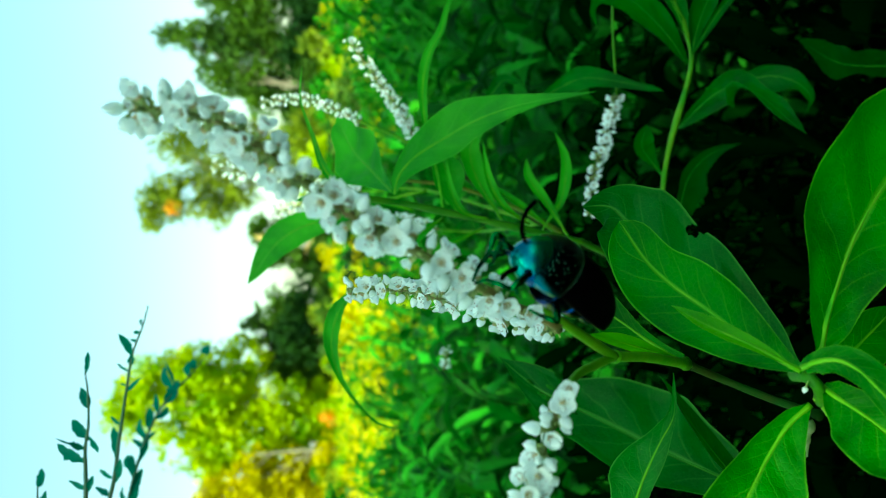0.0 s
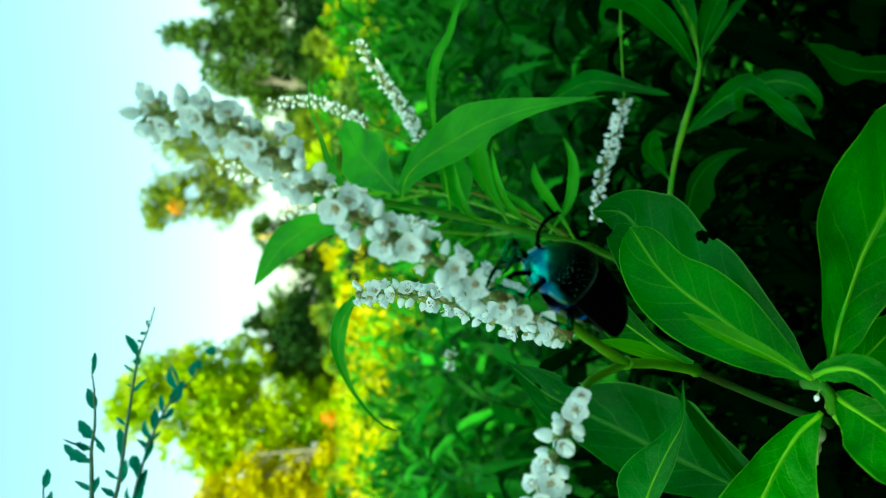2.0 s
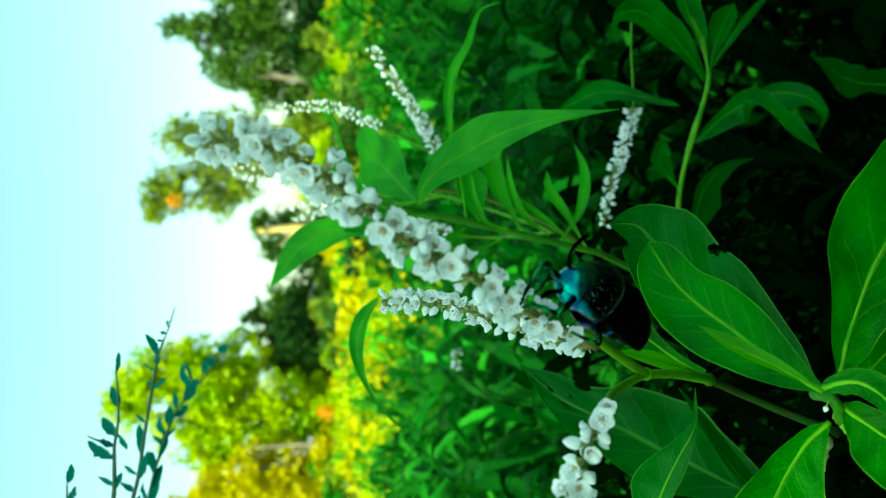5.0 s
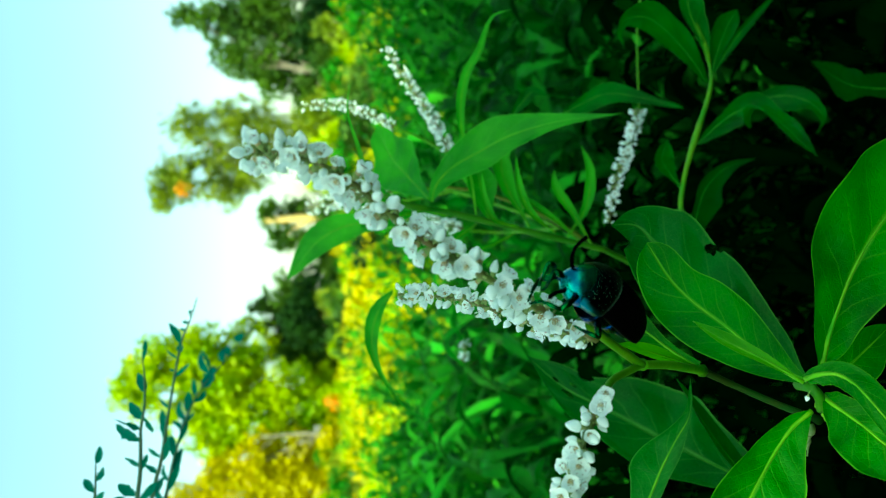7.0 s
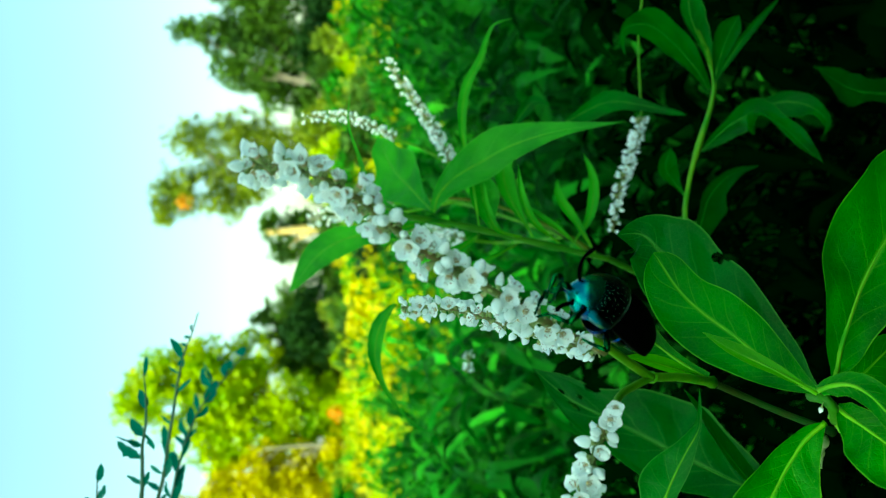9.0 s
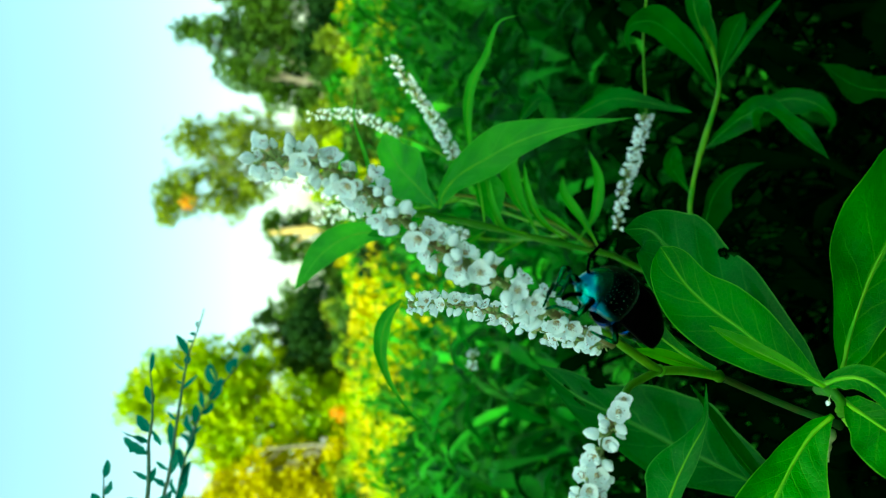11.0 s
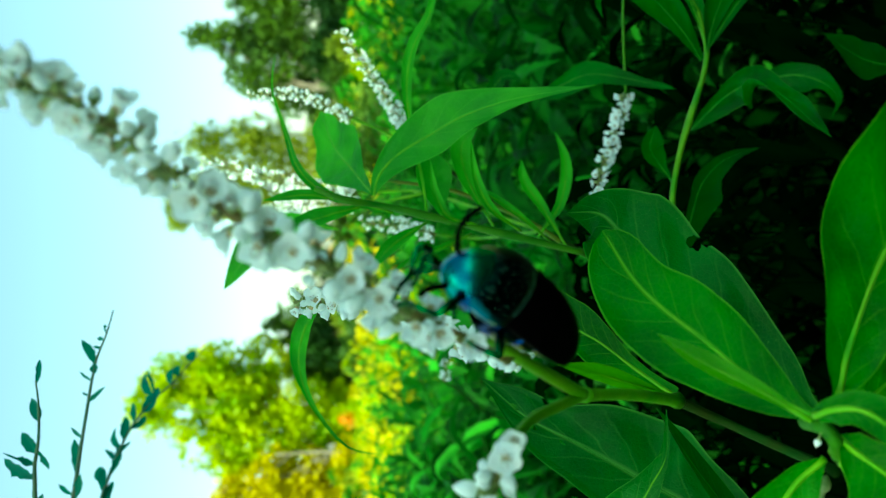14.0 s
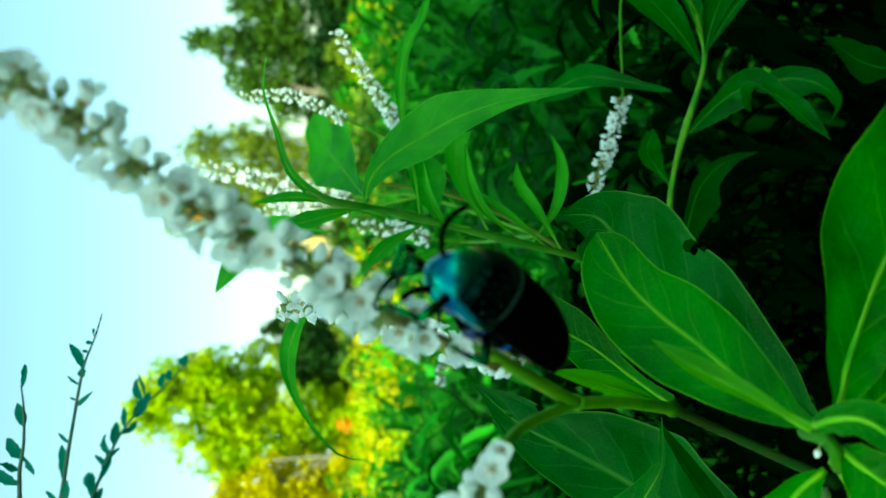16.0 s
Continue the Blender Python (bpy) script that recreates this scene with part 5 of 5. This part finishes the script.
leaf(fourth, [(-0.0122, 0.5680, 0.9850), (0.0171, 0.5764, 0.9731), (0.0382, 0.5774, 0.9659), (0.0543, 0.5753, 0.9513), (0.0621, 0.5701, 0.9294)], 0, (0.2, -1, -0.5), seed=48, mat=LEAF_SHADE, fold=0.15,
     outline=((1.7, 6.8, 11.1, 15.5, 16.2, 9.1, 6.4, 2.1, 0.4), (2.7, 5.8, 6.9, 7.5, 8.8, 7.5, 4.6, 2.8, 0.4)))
leaf(fourth, [(0.0958, 0.6044, 1.0690), (0.1050, 0.5981, 1.0532), (0.1100, 0.5879, 1.0390), (0.1068, 0.5792, 1.0204), (0.1012, 0.5705, 1.0022), (0.0963, 0.5590, 0.9922)], 0, (-0.3, -1, 0.0), seed=49, mat=LEAF_DIMMED, fold=0.15,
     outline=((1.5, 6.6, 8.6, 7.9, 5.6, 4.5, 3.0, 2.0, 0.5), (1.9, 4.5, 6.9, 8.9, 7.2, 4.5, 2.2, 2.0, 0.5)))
leaf(fourth, [(0.0915, 0.6410, 1.1056), (0.1081, 0.6360, 1.0943), (0.1165, 0.6314, 1.0862), (0.1133, 0.6265, 1.0752)], 0.011, (0.3, -1, -0.2), seed=51, mat=LEAF_DIMMED, fold=0.3)
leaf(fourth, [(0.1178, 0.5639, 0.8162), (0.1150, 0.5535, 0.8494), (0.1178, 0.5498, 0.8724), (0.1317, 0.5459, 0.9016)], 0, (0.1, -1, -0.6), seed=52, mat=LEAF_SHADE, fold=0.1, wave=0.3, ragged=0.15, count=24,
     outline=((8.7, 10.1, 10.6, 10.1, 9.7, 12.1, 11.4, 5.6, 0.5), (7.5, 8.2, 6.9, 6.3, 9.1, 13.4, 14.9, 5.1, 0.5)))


# ---------------------------------------------------------------- leafy twigs
twigs = tagged(new("leafy_twig"), "thin shrub twigs with small oval leaves against the sky", "shrub")


def twig(points, seed, leaves):
    """A twig and its leaves: share of its length, degrees off the twig's way, length and width in millimetres."""
    rnd = random.Random(seed)
    ob = tube("twig", points, 0.0017, 0.0004, TWIG_BARK, twigs, count=40, sides=6)
    line = bend(points, 40)
    for i, (s, off, length, width) in enumerate(leaves):
        k = min(int(s * 40), 39)
        p = line[k].lerp(line[k + 1], s * 40 - k)
        t = (line[k + 1] - line[k]).normalized()
        front = Vector((0, -1, 0.15))
        across = front.cross(t).normalized()
        out = (t * math.cos(radians(off)) - across * math.sin(radians(off)) + front * rnd.uniform(-0.3, 0.3)).normalized()
        length, width = length / 1000, width * 1.1 / 1000
        bow = across * length * rnd.uniform(-0.12, 0.12)
        verts, faces, uvs, _, _ = blade_data([p, p + out * length * 0.5 + bow, p + out * length], width, front + across * rnd.uniform(-0.5, 0.5), count=10, across=4, seed=i + seed, shape=(rnd.uniform(0.4, 0.65), 0.75), fold=rnd.uniform(0.0, 0.4), wave=0.3, ragged=0.35)
        link("leaf", mesh_of("leaf", verts, faces, TWIG_LEAF, uvs=uvs), ob)


twig([(-0.2434, 0.6446, 1.3769), (-0.2059, 0.6742, 1.3720), (-0.1826, 0.7044, 1.3707), (-0.1638, 0.7241, 1.3670), (-0.1486, 0.7437, 1.3630), (-0.1322, 0.7675, 1.3532), (-0.1223, 0.8015, 1.3432), (-0.1069, 0.8301, 1.3313), (-0.0940, 0.8588, 1.3205)], 61,
     ((0.10, -44, 18, 5.3), (0.12, 14, 25, 5.4), (0.15, -28, 23, 6.3), (0.20, 15, 20, 4.6), (0.25, -32, 22, 5.6), (0.28, 11, 21, 4.2), (0.35, -54, 15, 3.8), (0.40, -30, 24, 7.8), (0.50, 16, 18, 5.0), (0.53, -38, 24, 5.0), (0.57, -5, 31, 11), (0.65, -42, 37, 7.8), (0.65, -31, 39, 3.1), (0.75, -29, 21, 8.6), (0.80, -52, 13, 7.6), (0.88, -28, 12, 10), (0.18, 8, 24, 5), (0.23, -10, 22, 6), (0.32, -8, 22, 6), (0.37, 20, 16, 4), (0.44, -12, 24, 7)))
twig([(-0.2268, 0.6125, 1.3784), (-0.1819, 0.6102, 1.3690), (-0.1614, 0.6084, 1.3640), (-0.1329, 0.6068, 1.3598), (-0.1125, 0.6053, 1.3564), (-0.0882, 0.6037, 1.3523), (-0.0740, 0.6022, 1.3489), (-0.0598, 0.6004, 1.3432), (-0.0449, 0.5988, 1.3387)], 62,
     ((0.07, -48, 15, 4.9), (0.10, 19, 19, 4.9), (0.17, -63, 12, 4.0), (0.23, 9, 20, 5.7), (0.25, -72, 13, 3.2), (0.30, -14, 24, 5.7), (0.42, -61, 10, 2.4), (0.55, 39, 16, 2.8), (0.57, -82, 5.5, 1.6), (0.62, -67, 10, 2.0), (0.65, 2, 7.4, 4.8), (0.70, -43, 18, 4.8), (0.80, -100, 4.5, 2.0), (0.85, -110, 5.4, 2.4), (0.88, -12, 6.1, 2.4)))
twig([(-0.2037, 0.5511, 1.3725), (-0.1602, 0.5486, 1.3667), (-0.1409, 0.5467, 1.3657), (-0.1260, 0.5450, 1.3653), (-0.1112, 0.5429, 1.3628), (-0.0930, 0.5412, 1.3624), (-0.0791, 0.5397, 1.3635)], 63,
     ((0.03, 21, 21, 4.4), (0.05, -56, 19, 6.5), (0.10, -77, 15, 4.4), (0.10, 33, 19, 5.1), (0.12, -60, 15, 6.5), (0.20, 19, 14, 3.3), (0.23, -66, 12, 3.6), (0.40, -47, 20, 7.9), (0.42, -81, 8, 2.9), (0.50, -73, 10, 4.3), (0.50, -71, 18, 1.1), (0.57, -54, 15, 6.5), (0.60, 144, 13, 4.3), (0.75, -24, 14, 6.1), (0.97, 10, 14, 2.9)))
twig([(-0.2037, 0.5550, 1.3996), (-0.1746, 0.5545, 1.3960), (-0.1491, 0.5544, 1.3952)], 64, ((0.3, -40, 14, 5), (0.45, 35, 14, 4), (0.6, -35, 12, 5), (0.75, 30, 12, 4), (0.97, 5, 12, 5)))


# ---------------------------------------------------------------- understory
def understory(name, label, spots, seed, heights, leaf_length, mat, leaves=16):
    """Leafy herb stems in their numbers, as one thing: drooping lance-shaped leaves up each stem."""
    rnd = random.Random(seed)
    verts, faces = [], []
    for x, y in spots:
        h = rnd.uniform(*heights)
        lean = Vector((rnd.uniform(-0.15, 0.15), rnd.uniform(-0.15, 0.15), 0))
        for i in range(leaves):
            s = 0.3 + 0.7 * (i + rnd.random()) / leaves
            p = Vector((x, y, 0)) + lean * s * h + Vector((0, 0, h * s))
            a = i * 2.4 + rnd.uniform(-0.5, 0.5)
            d = Vector((math.cos(a), math.sin(a), 0))
            length = leaf_length * rnd.uniform(0.6, 1.2)
            rise, fall = rnd.uniform(0.2, 0.8), rnd.uniform(0.0, 0.9)
            mid = p + d * length * 0.5 + Vector((0, 0, length * 0.4 * rise))
            end = p + d * length * 0.95 + Vector((0, 0, length * (0.4 * rise - fall)))
            v, f, _, _, _ = blade_data([p, mid, end], length * rnd.uniform(0.16, 0.28), (0.1, 0, 1), count=6, across=2, seed=i + int(x * 50), fold=0.3)
            o = len(verts)
            verts += v
            faces += [tuple(o + q for q in g) for g in f]
    return tagged(link(name, mesh_of(name, verts, faces, mat)), label, "herbs", kind="stuff")


def herb(seed, height, leaf_length, leaves, mat, label, group):
    """One lance-leaved herb: its stem, and drooping leaves set round it in a spiral."""
    rnd = random.Random(seed)
    root = tagged(new("herb"), label, "herb", group)
    lean = Vector((rnd.uniform(-0.12, 0.12), rnd.uniform(-0.12, 0.12), 0))
    tube("stem", [(0, 0, -0.02), lean * 0.4 * height + Vector((0, 0, 0.5 * height)), lean * height + Vector((0, 0, height))], 0.002, 0.001, mat, root, count=8, sides=6)
    for i in range(leaves):
        s = 0.3 + 0.7 * (i + rnd.random()) / leaves
        p = lean * s * s * height + Vector((0, 0, height * s))
        a = i * 2.4 + rnd.uniform(-0.5, 0.5)
        d = Vector((math.cos(a), math.sin(a), 0))
        length = leaf_length * rnd.uniform(0.6, 1.2)
        rise, fall = rnd.uniform(0.2, 0.9), rnd.uniform(0.0, 0.9)
        verts, faces, uvs, _, _ = blade_data([p, p + d * length * 0.5 + Vector((0, 0, length * 0.4 * rise)), p + d * length * 0.95 + Vector((0, 0, length * (0.4 * rise - fall)))],
                                             length * rnd.uniform(0.15, 0.27), (0.1, -0.5, 1), count=10, across=4, seed=i + seed, fold=0.3, wave=0.2)
        link("leaf", mesh_of("leaf", verts, faces, mat, uvs=uvs), root)
    return root


def herbs(spots, kinds):
    """Copies of a few herbs, one at each spot."""
    for k, (x, y) in enumerate(spots):
        kind = kinds[k * len(kinds) // len(spots)]
        turn = pose(x, y, 0, 0, 0, (k * 137) % 360)
        if k == 0 or kind != kinds[(k - 1) * len(kinds) // len(spots)]:
            kind.matrix_basis = turn
        else:
            copy_thing(kind, turn)


rnd = random.Random(8)
near_spots = [(rnd.uniform(-0.6, 0.6), 0.68 + 0.75 * rnd.random()) for _ in range(138)]
mid_spots = [(rnd.uniform(-0.45, 0.45) * y, y) for y in (1.25 + 1.1 * rnd.random() for _ in range(100))]
more_spots = [(rnd.uniform(-0.45, 0.45) * y, y) for y in (2.0 + 1.8 * rnd.random() for _ in range(270))]
far_spots = [(rnd.uniform(-0.5, 0.5) * y, y) for y in (3.0 + 3.5 * rnd.random() for _ in range(230))]
tall_spots = [(rnd.uniform(0.02, 0.45) * y, y) for y in (2.5 + 4 * rnd.random() for _ in range(70))]
side_spots = [(side * rnd.uniform(0.5 * y, 0.5 * y + 1.6), y) for y, side in ((0.9 + 4.5 * rnd.random(), rnd.choice((-1, 1))) for _ in range(300))]
sunny_spots = [(rnd.uniform(-0.45, 0.06) * y, y) for y in (7 + 14 * rnd.random() for _ in range(280))]
# a gap in the thicket, through which the sunlit meadow shows
more_spots = [(x, y) for k, (x, y) in enumerate(more_spots) if not -0.16 < x / y < 0.01 or k % 5 == 0]
far_spots = [(x, y) for k, (x, y) in enumerate(far_spots) if not -0.18 < x / y < 0.01 or k % 6 == 0]
tall_spots = [(x, y) for x, y in tall_spots if x / y > 0.04]
near_spots.sort(key=lambda spot: -spot[1])
herbs(near_spots, [herb(300 + k, h, 0.11, 22, HERB_SHADED if k < 3 else UNDERSTORY_DARK, "lance-leaved herb coloured dark for deep shade", "herbs in deep shade") for k, h in enumerate((0.69, 0.77, 0.83, 0.89, 0.94, 0.98))])
# herbs on the +x side take the shade-darkened leaf colour
shade_spots = [(x, y) for x, y in mid_spots if x / y > 0.1]
mid_spots = [(x, y) for x, y in mid_spots if x / y <= 0.1]
herbs(shade_spots, [herb(340 + k, h, 0.15, 26, HERB_SHADED, "lance-leaved herb coloured dark for shade, behind the shaded shoot", "herbs in deep shade") for k, h in enumerate((0.7, 0.8, 0.9))])
herbs(mid_spots, [herb(320 + k, h, 0.15, 28, HERB, "mid-green lance-leaved herb behind the flowering plants", "herbs behind the flowers") for k, h in enumerate((0.68, 0.75, 0.82, 0.88, 0.95, 1.02))])
understory("herb_thicket", "mid-green herb thicket behind the flowering plants", more_spots, 72, (0.6, 1.08), 0.14, UNDERSTORY, 28)
understory("herb_thicket", "mid-green herb thicket on both sides of the flowering plants", side_spots, 76, (0.6, 1.0), 0.17, UNDERSTORY, 20)
understory("herb_thicket", "green herbs at the meadow's near side", far_spots, 73, (0.65, 0.97), 0.22, UNDERSTORY, 18)
understory("herb_thicket", "tall green herbs beside the meadow", tall_spots, 75, (0.7, 1.2), 0.16, UNDERSTORY, 20)
understory("herb_thicket", "sunlit yellow-green herbs in the meadow", sunny_spots[0::3], 74, (0.5, 0.9), 0.25, CROWN_LIME, 16)
understory("herb_thicket", "golden sunlit herbs in the meadow", sunny_spots[1::3], 77, (0.5, 0.95), 0.2, CROWN_GOLD, 18)
understory("herb_thicket", "fresh green herbs in the meadow", sunny_spots[2::3], 78, (0.55, 1.0), 0.22, UNDERSTORY, 20)


# ---------------------------------------------------------------- what moves
def motions():
    def turned(way, up):
        return Matrix.Rotation(radians(way), 4, "X") @ Matrix.Rotation(radians(up), 4, "Z")

    # the beetle shifts its weight a little as the spike stirs
    stirs = ((0.0, 0.5, -0.6), (1.0, 0.2, -0.4), (2.0, 0.4, 0.2), (3.0, -0.3, 0.5), (4.0, 0.2, 0.0), (6.5, -0.4, 0.4), (7.5, 0.0, 0.0), (8.5, 0.3, -0.3), (9.0, 0.2, 0.0), (11.5, -0.2, 0.3), (12.5, 0.3, 0.2), (13.5, -0.3, -0.3), (14.5, 0.2, -0.4), (16.0, 0.0, -0.3))
    walk(bug, [(t, BEETLE_POSE @ turned(0.4 * a, 0.4 * b)) for t, a, b in stirs])
    # its feelers swing
    swings = ((0.0, -14, 6), (0.5, -4, 2), (1.0, -8, 4), (2.0, 2, -4), (3.0, 6, 0), (3.5, 12, 4), (4.0, 4, 0), (6.5, 0, 4), (7.0, -6, 2), (7.5, 0, 0), (8.0, 3, -3), (9.0, -5, 3), (11.5, 4, 0), (12.5, 0, 3), (13.5, -6, 0), (14.5, 2, 4), (16.0, -3, 0))
    for feeler in [o for o in bug.children if o.name.startswith("antenna")]:
        rest = feeler.location.copy()
        walk(feeler, [(t, Matrix.Translation(rest) @ turned(a, b)) for t, a, b in swings])
    # the flowering spike sways about its foot
    foot = Matrix.Translation(SPIKE_FOOT)
    sways = ((0.0, 0.1, -0.35), (1.0, 0.15, -0.3), (2.0, 0.1, -0.3), (3.0, 0.2, -0.5), (4.0, 0.2, -0.25), (6.5, 0.0, 0.4), (7.5, 0.2, 0.0), (8.5, 0.25, 0.1), (9.0, 0.1, 0.2), (11.5, 0.15, 0.3), (12.5, -0.1, 0.5), (13.5, -0.35, 0.0), (14.5, -0.3, -0.3), (16.0, -0.25, -0.3))
    walk(main_spike, [(t, foot @ Matrix.Rotation(radians(0.3 * a), 4, "Y") @ Matrix.Rotation(radians(0.3 * b), 4, "X") @ foot.inverted()) for t, a, b in sways])


SPIKE_FOOT = (-0.0323, 0.2488, 1.1623)
motions()
